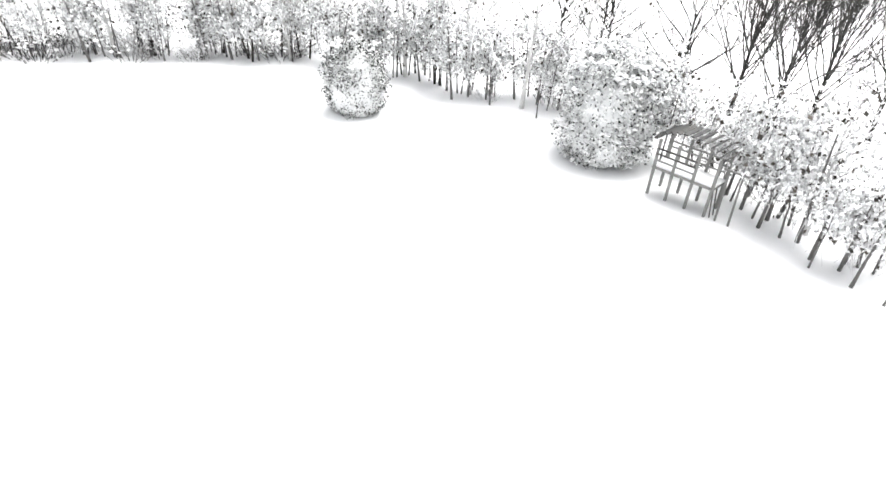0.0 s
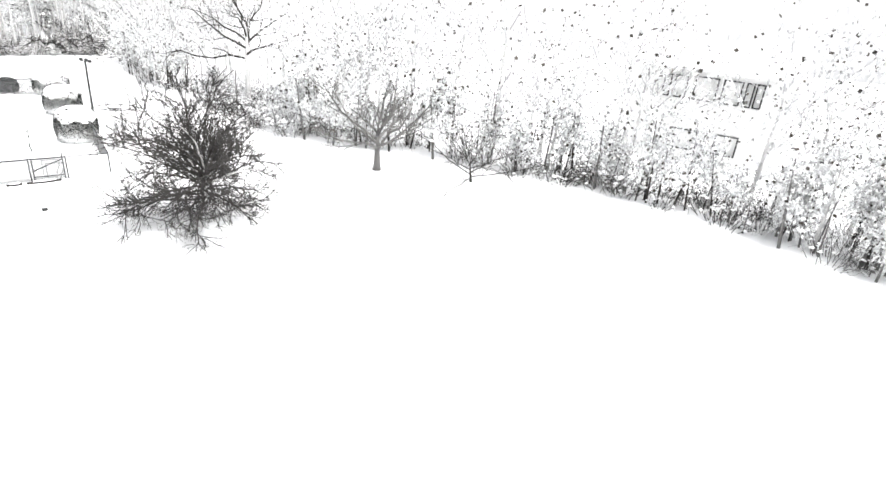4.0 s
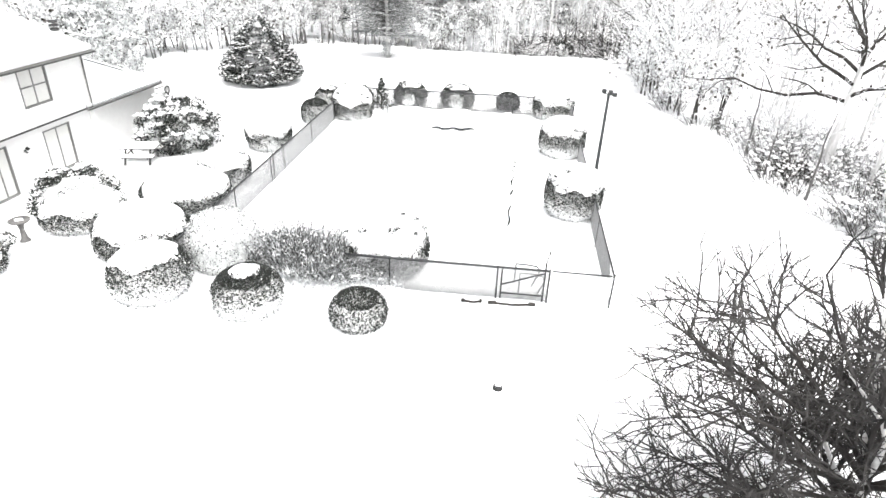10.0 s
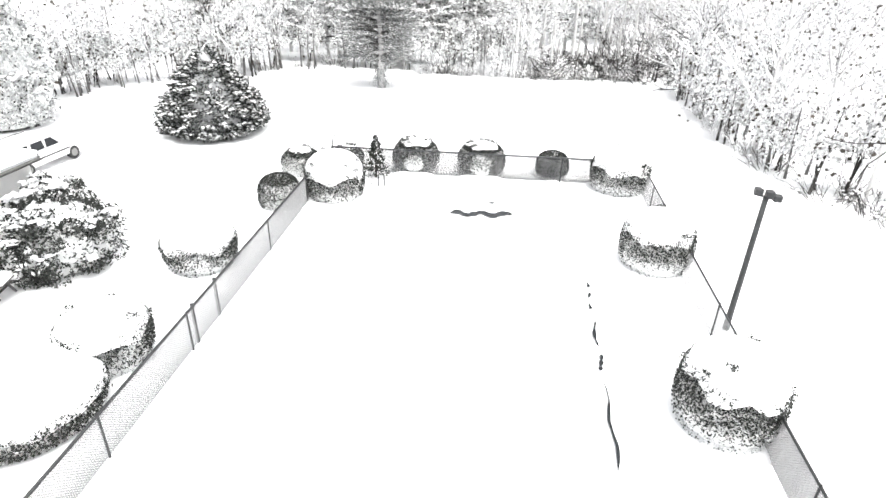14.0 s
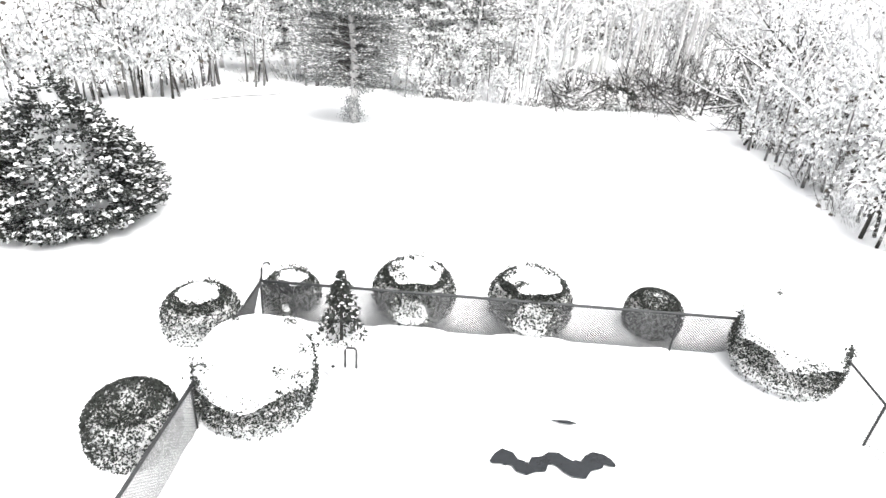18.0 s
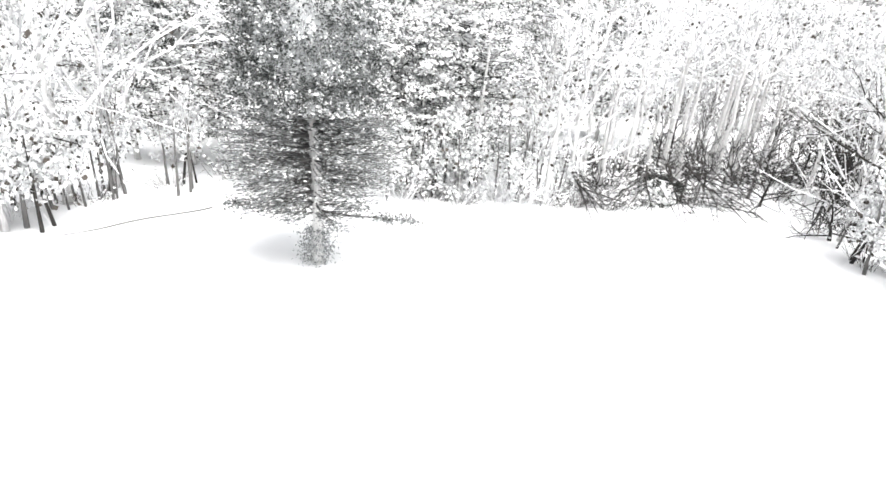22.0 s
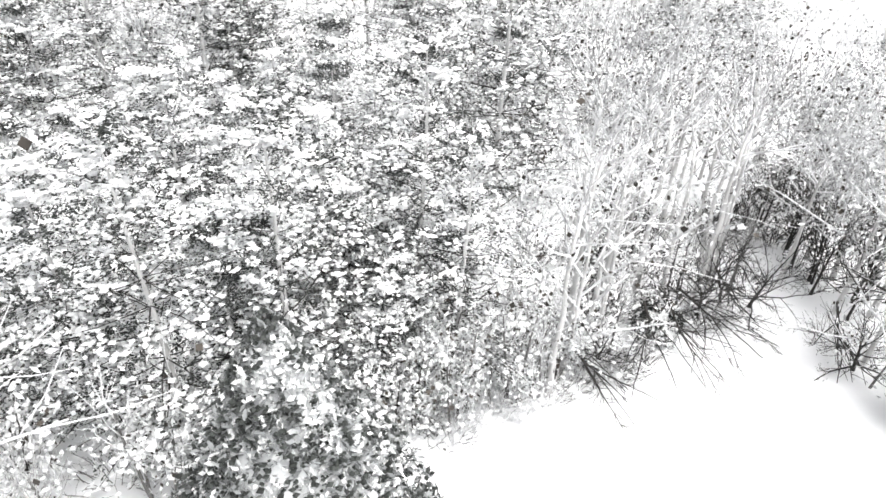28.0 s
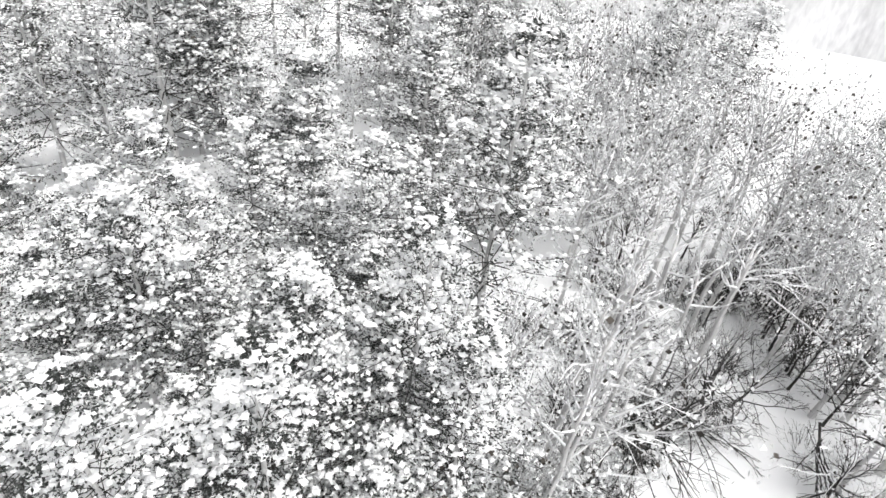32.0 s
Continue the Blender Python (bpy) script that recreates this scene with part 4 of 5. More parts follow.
# ---- parked car beyond the garage ----
def car(x, y, turn):
    root = thing("parked_car", "white estate car dusted with snow on the drive", "car", (x, y, 0), turn)
    side = [(-2.3, 0.35), (-2.35, 0.75), (-2.2, 1.0), (-1.75, 1.5), (0.35, 1.5), (1.0, 1.02), (2.1, 0.92), (2.32, 0.7), (2.32, 0.35)]
    body = Geo()
    k = len(side)
    rows = []
    for yy, top in ((-0.90, 0.0), (-0.86, 0.02), (0.86, 0.02), (0.90, 0.0)):
        rows.append([(px, yy * (0.86 if pz > 1.2 else 1.0), pz + top) for px, pz in side])
    body.add(np.array(rows).reshape(-1, 3), [[r * k + i, r * k + (i + 1) % k, (r + 1) * k + (i + 1) % k, (r + 1) * k + i] for r in range(3) for i in range(k)])
    body.f.append([i for i in range(k)])
    body.f.append([3 * k + i for i in range(k)][::-1])
    part("body", body, PAINT, root)
    for s in (-1, 1):
        for a, b in ((-1.9, -1.1), (-1.0, -0.25), (-0.15, 0.55)):
            glass = Geo()
            slab(glass, [(a, s * 0.90, 1.05), (b + 0.12 * (b > 0.3), s * 0.90, 1.05), (b - 0.25 * (b > 0.3), s * 0.80, 1.42), (a + 0.1, s * 0.80, 1.42)][::s], 0.012)
            part("side_window", glass, DARK_GLASS, root)
        part("door_trim", box(Geo(), (-1.5, s * 0.905 - 0.012, 0.62), (1.2, s * 0.905 + 0.012, 0.68)), GUTTER, root)
        part("door_handle", box(Geo(), (-0.9, s * 0.91 - 0.02, 0.88), (-0.7, s * 0.91 + 0.02, 0.92)), GUTTER, root)
        part("headlight", box(Geo(), (2.2, s * 0.7 - 0.14, 0.66), (2.34, s * 0.7 + 0.14, 0.80), 0.02), TRIM, root)
        part("tail_light", box(Geo(), (-2.37, s * 0.72 - 0.1, 0.72), (-2.28, s * 0.72 + 0.1, 0.95), 0.02), GUTTER, root)
        for wx in (-1.42, 1.42):
            wheel = part("wheel", tube(Geo(), [(wx, s * 0.70, 0.32), (wx, s * 0.8, 0.32), (wx, s * 0.915, 0.32)], [0.33, 0.335, 0.32], 20), RUBBER, root, smooth=True)
            part("rim", tube(Geo(), [(wx, s * 0.90, 0.32), (wx, s * 0.915, 0.32), (wx, s * 0.925, 0.32)], [0.2, 0.2, 0.17], 14), TRIM, wheel)
    glass = Geo()
    slab(glass, [(1.0, -0.74, 1.06), (1.0, 0.74, 1.06), (0.42, 0.66, 1.47), (0.42, -0.66, 1.47)], 0.015)
    part("windscreen", glass, DARK_GLASS, root)
    part("roof_rack", tube(Geo(), [(-1.6, 0.6, 1.56), (-0.6, 0.6, 1.58), (0.3, 0.6, 1.56)], 0.02, 6), GUTTER, root)
    part("roof_snow", clumps(Geo(), np.random.default_rng(4), [(-1.2, 0, 1.5), (-0.4, 0.1, 1.5), (0.1, -0.1, 1.5)], [0.5, 0.55, 0.4], 0.2), SNOW, root, smooth=True)


car(-33.4, 43.8, 94)


# ---- conifers ----
def spruce(seed, x, y, radius, height):
    """Broad young spruce, boughs to the ground, pads of snow on them."""
    rng = np.random.default_rng(seed)
    root = thing("spruce", "broad bushy spruce with snow caught on its boughs", "tree", (x, y, 0))
    part("trunk", tube(Geo(), [(0, 0, -0.1), (0, 0, height * 0.5), (0.03, 0, height * 0.97)], [0.16, 0.1, 0.02], 8), BARK, root, smooth=True)
    boughs, sprays, pads, frost, core = Geo(), Geo(), Geo(), Geo(), Geo()
    n = 520
    f = 1 - np.sqrt(rng.uniform(0.0, 1, n))
    g = np.arange(n) * 2.399 + rng.uniform(-0.3, 0.3, n)
    outline = np.interp(f, [0, 0.06, 0.16, 0.5, 0.8, 1.0], [0.8, 0.96, 1.0, 0.72, 0.36, 0.04])
    reach = radius * outline * rng.uniform(0.86, 1.04, n)
    tip = np.stack([np.cos(g) * reach, np.sin(g) * reach, f * height * 0.97 + 0.22], 1)
    back = tip * [0.45, 0.45, 1] - np.stack([0 * f, 0 * f, reach * 0.12], 1)
    rods(boughs, back, tip, 0.018, 0.006, 3)
    outward = unit(tip - back)
    for _ in range(96):
        along_bough = rng.uniform(0.0, 1.0, (n, 1))
        p = tip - (tip - back) * along_bough ** 1.4 * 0.6 + rng.normal(0, 0.06, (n, 3)) + side_axes(outward)[0] * rng.normal(0, 0.24, (n, 1)) * (0.3 + along_bough)
        lean = unit(outward + rng.normal(size=(n, 3)) * 0.5)
        leaves(sprays if rng.uniform() < 0.74 else frost, rng, p, 0.17, lean=lean, narrow=0.36)
    take = rng.uniform(0, 1, n) < 0.5
    for _ in range(4):
        clumps(pads, rng, (tip * 0.9 + back * 0.1)[take] + rng.normal(0, 0.11, (take.sum(), 3)) * [1, 1, 0.4] + [0, 0, 0.05], np.full(take.sum(), 0.09), 0.6)
    rings = [(h, np.interp(h, [0, 0.06, 0.16, 0.5, 0.8, 1.0], [0.38, 0.46, 0.48, 0.30, 0.12, 0.01])) for h in np.linspace(0.03, 0.97, 9)]
    tube(core, [(0, 0, h * height) for h, _ in rings], [radius * r for _, r in rings], 18)
    part("branch_mass", core, SNOW, root, smooth=True)
    part("branchwork", boughs, BARK, root)
    part("foliage", sprays, LEAF, root, "dark spruce needle sprays")
    part("frosted_foliage", frost, FROST_NEEDLE, root)
    part("snow_cover", pads, SNOW, root, "pads of snow on the boughs")


spruce(201, -28.95, 51.8, 3.25, 4.75)

small = thing("young_conifer", "slim waist-high conifer in front of the fence", "tree", (-17.45, 48.05, 0))
rng = np.random.default_rng(12)
pts = rng.uniform(0, 1, (1500, 3))
ang, up = pts[:, 0] * 6.283, pts[:, 1] ** 0.9
rad = (0.52 * (1 - up) ** 0.75 + 0.04) * np.sqrt(rng.uniform(0.35, 1.1, 1500)) * (1 + 0.25 * np.sin(up * 34))
cloud = np.stack([np.cos(ang) * rad, np.sin(ang) * rad, 0.12 + up * 1.95], 1)
part("trunk", tube(Geo(), [(0, 0, -0.05), (0, 0, 1.0), (0, 0, 2.05)], [0.05, 0.03, 0.01], 6), BARK, small)
part("foliage", leaves(Geo(), rng, cloud[:1400], 0.13), LEAF, small)
part("snow_cover", clumps(Geo(), rng, cloud[1400:1460], np.full(60, 0.05), 0.6), SNOW, small)


def big_pine(seed, x, y, height, radius, z):
    """Tall egg-shaped pine: a dense crown of dark tufts on snow, and below it sweeping grey boughs round a pale stem."""
    rng = np.random.default_rng(seed)
    root = thing("pine", "tall dense egg-shaped pine with fine snowy needle tufts", "tree", (x, y, z))
    zs = np.linspace(-0.1, height * 0.97, 9)
    part("trunk", tube(Geo(), np.stack([0.10 * np.sin(zs * 0.5) - 0.022 * np.maximum(zs, 0), 0.06 * np.sin(zs * 0.7), zs], 1), np.linspace(0.26, 0.03, 9), 9), PALE_BARK, root, smooth=True)
    shape_at = [0.0, 0.04, 0.07, 0.12, 0.20, 0.29, 0.38, 0.50, 0.62, 0.72, 0.80, 0.88, 0.95, 1.0]
    shape_r = [0.08, 0.10, 0.16, 0.46, 0.86, 1.04, 0.90, 0.74, 0.68, 0.57, 0.44, 0.27, 0.14, 0.02]
    boughs, dots, fine, frost, pads, sprig, mass = Geo(), Geo(), Geo(), Geo(), Geo(), Geo(), Geo()
    # crown: a snowy mass whose skin is set with dark tufts in uneven drifts
    ring = np.linspace(0.50, 0.985, 22)
    grid = []
    for f in ring:
        for j in range(30):
            g = 2 * math.pi * j / 30
            r = radius * np.interp(f, shape_at, shape_r) * (0.80 if f > 0.6 else 0.80 - 3.0 * (0.6 - f)) * (1 + 0.20 * bend(math.cos(g) * 2, math.sin(g) * 2, f * 9, 1.3, 4.0))
            grid.append((r * math.cos(g), r * math.sin(g), f * height))
    mass.add(grid, [[i * 30 + j, i * 30 + (j + 1) % 30, (i + 1) * 30 + (j + 1) % 30, (i + 1) * 30 + j] for i in range(21) for j in range(30)])
    n = 60000
    f = 0.44 + 0.555 * rng.uniform(0, 1, n)
    f = f[rng.uniform(0.0, 0.8, n) < np.interp(f, shape_at, shape_r) + 0.06]
    n = len(f)
    g = rng.uniform(0, 6.283, n)
    r = radius * np.interp(f, shape_at, shape_r) * rng.uniform(0.80, 1.03, n) * (1 + 0.05 * np.sin(f * 90 + 3 * g))
    skin = np.stack([r * np.cos(g), r * np.sin(g), f * height], 1)
    drift = np.array([0.45 * noise.noise(Vector(p) * 1.1) + 0.9 * noise.noise(Vector(p) * 4.0) for p in skin])
    dark = drift + rng.normal(0, 0.16, n) > -0.02
    clumps(dots, rng, skin[dark][::2], np.full(len(skin[dark][::2]), 0.045), 0.8)
    leaves(sprig, rng, skin[dark][1::2], 0.14, narrow=0.4)
    leaves(frost, rng, skin[~dark][::2], 0.10, narrow=0.6)
    leaves(fine, rng, skin[~dark][1::2], 0.12, narrow=0.4)
    fringe = skin[dark][::5]
    leaves(sprig, rng, fringe * [1.04, 1.04, 1] - [0, 0, 0.05], 0.14, narrow=0.35)
    # skirt: long level boughs with fine grey sprays, parted where the stem shows
    n = 620
    f = rng.uniform(0.14, 0.56, n)
    f = np.round(f * 34) / 34 + rng.normal(0, 0.004, n)
    g = np.arange(n) * 2.399 + rng.uniform(-0.3, 0.3, n)
    keep = ~((np.abs((g + 1.25 + math.pi) % (2 * math.pi) - math.pi) < 0.20) & (f > 0.11))
    f, g = f[keep], g[keep]
    n = len(f)
    reach = radius * np.interp(f, shape_at, shape_r) * rng.uniform(0.70, 1.05, n)
    way = np.stack([np.cos(g), np.sin(g), np.interp(f, [0, 0.5], [-0.06, 0.16])], 1)
    lines = polylines(rng, np.stack([0 * f, 0 * f, f * height], 1), way, reach, 5, 0.06, 0.012)
    line_rods(boughs, lines, np.full(n, 0.026), 0.3, 3)
    side = np.stack([-np.sin(g), np.cos(g), 0 * g], 1)
    for i in range(2, 6):
        for k in range((0, 0, 6, 12, 16, 18)[i]):
            p = lines[:, i - 1] + (lines[:, i] - lines[:, i - 1]) * rng.uniform(0, 1, (n, 1)) + side * rng.normal(0, 0.20, (n, 1)) + rng.normal(0, 0.05, (n, 3)) * [1, 1, 0.7]
            lean = unit(way + side * rng.normal(0, 0.8, (n, 1)) + rng.normal(0, 0.2, (n, 3)))
            leaves((sprig, fine, sprig, sprig, frost)[k % 5], rng, p, 0.17, lean=lean, narrow=0.28)
    foot = rng.normal(0, 1, (1500, 3)) * [0.30, 0.30, 0] + np.stack([np.zeros(1500), np.zeros(1500), rng.uniform(0.05, 1.5, 1500)], 1)
    leaves(sprig, rng, foot[:900], 0.15, narrow=0.3)
    leaves(fine, rng, foot[900:], 0.15, narrow=0.3)
    # long low boughs beside the foot, tufted at their ends
    limb = polylines(rng, np.array([[0.1, 0, 2.2], [0, 0, 2.4]]), np.array([[1.0, -0.10, -0.08], [-0.95, -0.2, -0.04]]), np.array([3.5, 3.0]), 6, 0.06, -0.005)
    line_rods(boughs, limb, np.array([0.055, 0.045]), 0.35, 5)
    for line in limb:
        for q in line[4:]:
            leaves(sprig, rng, q + rng.normal(0, 0.24, (170, 3)) * [1, 1, 0.3], 0.15, narrow=0.35)
            clumps(dots, rng, q + rng.normal(0, 0.26, (16, 3)) * [1, 1, 0.35], np.full(16, 0.05), 0.8)
    take = rng.uniform(0, 1, len(skin)) < 0.02
    clumps(pads, rng, skin[take & ~dark], np.full((take & ~dark).sum(), 0.07), 0.6)
    for geo in (boughs, dots, fine, frost, pads, sprig, mass):
        for block in geo.v:
            block[:, 0] -= 0.022 * np.maximum(block[:, 2], 0)
    part("branch_mass", mass, FROST_NEEDLE, root, "snow packed through the crown", smooth=True)
    part("branchwork", boughs, GREY_TWIG, root)
    part("dead_foliage", dots, NEEDLE, root, "dark needle tufts speckling the crown")
    part("twigwork", sprig, PINE_FROST, root, "grey sprays on the lowest boughs and foot")
    part("foliage", fine, PALE_NEEDLE, root, "fine grey needles")
    part("frosted_foliage", frost, SNOWY_NEEDLE, root, "needle tufts loaded with snow")
    part("snow_cover", pads, SNOW, root)
    return root


big_pine(211, -24.8, 68.2, 14.2, 3.5, ground_z(-24.8, 68.2))

# ---- the woods ----
EDGE = [(8, -36), (13, -32), (18, -30), (24, -26), (29.5, -18.5), (33.5, -8), (34.5, 0), (32.5, 6), (30.5, 12.5), (25.5, 20.5), (19, 27.5), (12, 33),
        (9, 36.5), (5.5, 45), (3.5, 52), (0.5, 58.5), (-0.8, 68), (-1.2, 79), (-2.5, 86.5), (-6, 87), (-13, 81.5), (-21, 78), (-29, 77), (-34.5, 73.5),
        (-35.5, 67), (-39, 61.5), (-41.5, 54.5), (-39, 49), (-44, 44), (-53, 34), (-60, 18)]
EDGE_P = np.array(EDGE, float)
EDGE_S = np.r_[0, np.cumsum(np.linalg.norm(np.diff(EDGE_P, axis=0), axis=1))]


def edge_point(s, depth):
    """A point at way s along the wood's edge, depth metres inside the wood."""
    i = min(max(int(np.searchsorted(EDGE_S, s)) - 1, 0), len(EDGE_P) - 2)
    a, b = EDGE_P[i], EDGE_P[i + 1]
    d = unit(b - a)
    p = a + d * (s - EDGE_S[i]) + np.array([d[1], -d[0]]) * depth
    return float(p[0]), float(p[1])


def inside_field(x, y):
    """Whether a point lies on the field side of the wood's edge."""
    d = np.linalg.norm(EDGE_P - [x, y], axis=1)
    i = int(np.argmin(d))
    j = min(max(i, 1), len(EDGE_P) - 2)
    a, b = EDGE_P[j - 1], EDGE_P[j + 1]
    t = unit(b - a)
    return float(np.dot([t[1], -t[0]], np.array([x, y]) - EDGE_P[i])) < 0.2


def wood_tree(seed, height, lean, look_kind="snowy"):
    """Woodland tree; snowy ones carry a crown of snow-laden twigs, others are bare."""
    bare_kind = look_kind != "snowy"
    made = bare_tree(seed, height, height * 0.28, 0.12 + 0.004 * height, 2.4, 12, [(5, 0.52, (25, 60)), (5, 0.55, (25, 65))] if bare_kind else [(6, 0.55, (25, 65))], twig_r=0.011, angle=(20, 65), lift=0.06, lean=lean)
    rng, tips = made[4], made[3]
    tips = tips[tips[:, 2] > 2.6]
    flecks = leaves(Geo(), rng, tips[rng.integers(0, len(tips), 110)] + rng.normal(0, 0.5, (110, 3)), 0.24, narrow=0.9)
    extra = [("dead_foliage", flecks, DRY_LEAF, "scattered dark dead leaves")]
    if bare_kind:
        mats = (BARK, TWIG, TWIG) if look_kind == "dark" else (PALE_BARK, MID_TWIG, FROST_TWIG)
        label = "tall dark leafless tree in the wood" if look_kind == "dark" else "tall grey leafless tree in the wood"
    else:
        mats = (PALE_BARK, FROST_TWIG, FROST_TWIG)
        label = "tall leafless woodland tree coated with frost and snow"
        at = tips[rng.integers(0, len(tips), 1250)] + rng.normal(0, 0.42, (1250, 3))
        hang = unit(rng.normal(size=(1250, 3)) * 0.6 + [0, 0, 1])
        extra.append(("frosted_foliage", leaves(Geo(), rng, at, 0.24, lean=hang, narrow=0.5), FROST_CROWN, "hanging frosted twigs"))
        extra.append(("snow_cover", clumps(Geo(), rng, at[:50] + [0, 0, 0.1], rng.uniform(0.08, 0.16, 50), 0.8), SNOW, "snow on the twigs"))
    return place_tree("woodland_tree", made, mats, label, "tree", (0, 0, 0), 0, "trees of the surrounding wood", extra)


def pale_pole(seed):
    """Tall straight pale trunk with a small high crown."""
    made = bare_tree(seed, 13.0, 1.5, 0.18, 7.5, 6, [(3, 0.5, (25, 60))], twig_r=0.012, angle=(25, 65), lift=0.04, lean=(0.012, 0.0))
    return place_tree("pole_tree", made, (PALE_BARK, FROST_TWIG, FROST_TWIG), "tall pale straight trunk with a thin high crown", "tree", (0, 0, 0), 0, "pale poles of the wood")


def edge_tree(seed, height, stems, dark):
    """Low snow-laden tree at the wood's edge: short dark stems under a white speckled crown."""
    rng = np.random.default_rng(seed)
    root = thing("edge_tree", "low snow-laden tree on short dark stems at the wood's edge", "tree", (0, 0, 0), 0, "low trees along the wood's edge")
    at = []
    for i in range(stems):
        a = rng.uniform(0, 6.283)
        foot = np.array([math.cos(a), math.sin(a), 0]) * (0.15 + 0.5 * i)
        lean = rng.normal(0, 0.10, 2)
        line = np.array([foot + [lean[0] * h, lean[1] * h, h] for h in (-0.15, 0.9, 2.0, height * 0.8)])
        part("trunk", tube(Geo(), line, np.array([0.075, 0.06, 0.05, 0.02]) * rng.uniform(0.7, 1.2), 7), BARK if dark else GREY_TWIG, root, smooth=True)
        at.append(line)
    crown, twigs, flecks, frost = Geo(), Geo(), Geo(), Geo()
    for line in at:
        n = 16
        f = rng.uniform(0.42, 1.0, n)
        s = np.stack([np.interp(f, np.linspace(0, 1, 4), line[:, c]) for c in range(3)], 1)
        w = unit(rng.normal(size=(n, 3)) + [0, 0, 0.4])
        b = polylines(rng, s, w, rng.uniform(0.6, 1.7, n), 3, 0.2, 0.05)
        line_rods(twigs, b, np.full(n, 0.016), 0.4, 3)
        tips = b[:, 1:].reshape(-1, 3)
        tips = tips[tips[:, 2] > 1.5]
        q = tips[rng.integers(0, len(tips), 520)] + rng.normal(0, 0.24, (520, 3))
        leaves(frost, rng, q, 0.19, lean=unit(rng.normal(size=(520, 3)) * 0.6 + [0, 0, 1]), narrow=0.55)
        clumps(crown, rng, q[:30], rng.uniform(0.07, 0.14, 30), 0.85)
        leaves(flecks, rng, tips[rng.integers(0, len(tips), 38)] + rng.normal(0, 0.45, (38, 3)), 0.20, narrow=0.9)
    part("twigwork", twigs, FROST_TWIG, root)
    part("frosted_foliage", frost, FROST_CROWN, root, "hanging frosted twigs")
    part("snow_cover", crown, SNOW, root, "snow lodged on the twigs")
    part("dead_foliage", flecks, DRY_LEAF, root, "scattered dark dead leaves")
    return root


def wood_pine(seed, height):
    rng = np.random.default_rng(seed)
    root = thing("woodland_pine", "tall woodland pine with layered snow-laden boughs", "tree", (0, 0, 0), 0, "pines of the surrounding wood")
    zs = np.linspace(-0.1, height, 8)
    part("trunk", tube(Geo(), np.stack([0.12 * np.sin(zs * 0.4 + seed), 0.1 * np.sin(zs * 0.3), zs], 1), np.linspace(0.24, 0.03, 8), 8), PALE_BARK, root, smooth=True)
    boughs, tufts, frost, pads, fringe = Geo(), Geo(), Geo(), Geo(), Geo()
    n = 84
    f = np.sort(rng.uniform(0.2, 0.99, n))
    f = np.round(f * 13) / 13 + rng.uniform(-0.012, 0.012, n)
    g = np.arange(n) * 2.399 + rng.uniform(-0.4, 0.4, n)
    reach = height * 0.33 * np.interp(f, [0.15, 0.35, 0.6, 1.02], [0.7, 1.0, 0.85, 0.1]) * rng.uniform(0.7, 1.15, n)
    base = np.stack([0 * f, 0 * f, f * height], 1)
    way = np.stack([np.cos(g), np.sin(g), np.interp(f, [0.2, 1], [-0.05, 0.5])], 1)
    lines = polylines(rng, base, way, reach, 4, 0.08, 0.0)
    line_rods(boughs, lines, 0.05 * (1.2 - f), 0.25, 3)
    side = np.stack([-np.sin(g), np.cos(g), 0 * g], 1)
    for i in range(2, 5):
        for k in range(12):
            p = lines[:, i - 1] + (lines[:, i] - lines[:, i - 1]) * rng.uniform(0, 1, (n, 1)) + side * rng.normal(0, 0.45, (n, 1)) + rng.normal(0, 0.08, (n, 3))
            drift = np.array([noise.noise(Vector((q[0] * 0.5 + seed, q[1] * 0.5, q[2] * 1.2))) + 0.45 * noise.noise(Vector(q) * 2.2) for q in p])
            shaded = drift + rng.normal(0, 0.10, n) > 0.07
            leaves(frost, rng, p[~shaded], 0.27, flat=0.5, narrow=0.7)
            below = p[shaded] - [0, 0, 0.05]
            clumps(tufts, rng, below + rng.normal(0, 0.08, below.shape), np.full(len(below), 0.066), 0.7)
            leaves(tufts, rng, below + rng.normal(0, 0.14, below.shape), 0.18, flat=0.4, narrow=0.45)
            leaves(fringe, rng, below + rng.normal(0, 0.16, below.shape), 0.18, flat=0.4, narrow=0.4)
            if k < 4:
                white = p[~shaded]
                clumps(pads, rng, white + [0, 0, 0.05], np.full(len(white), 0.16), 0.45)
    part("twigwork", fringe, PINE_FROST, root)
    part("branchwork", boughs, BARK, root)
    part("foliage", tufts, NEEDLE, root, "dark layered needle tufts")
    part("frosted_foliage", frost, SNOWY_NEEDLE, root)
    part("snow_cover", pads, SNOW, root, "pads of snow on the boughs")
    return root


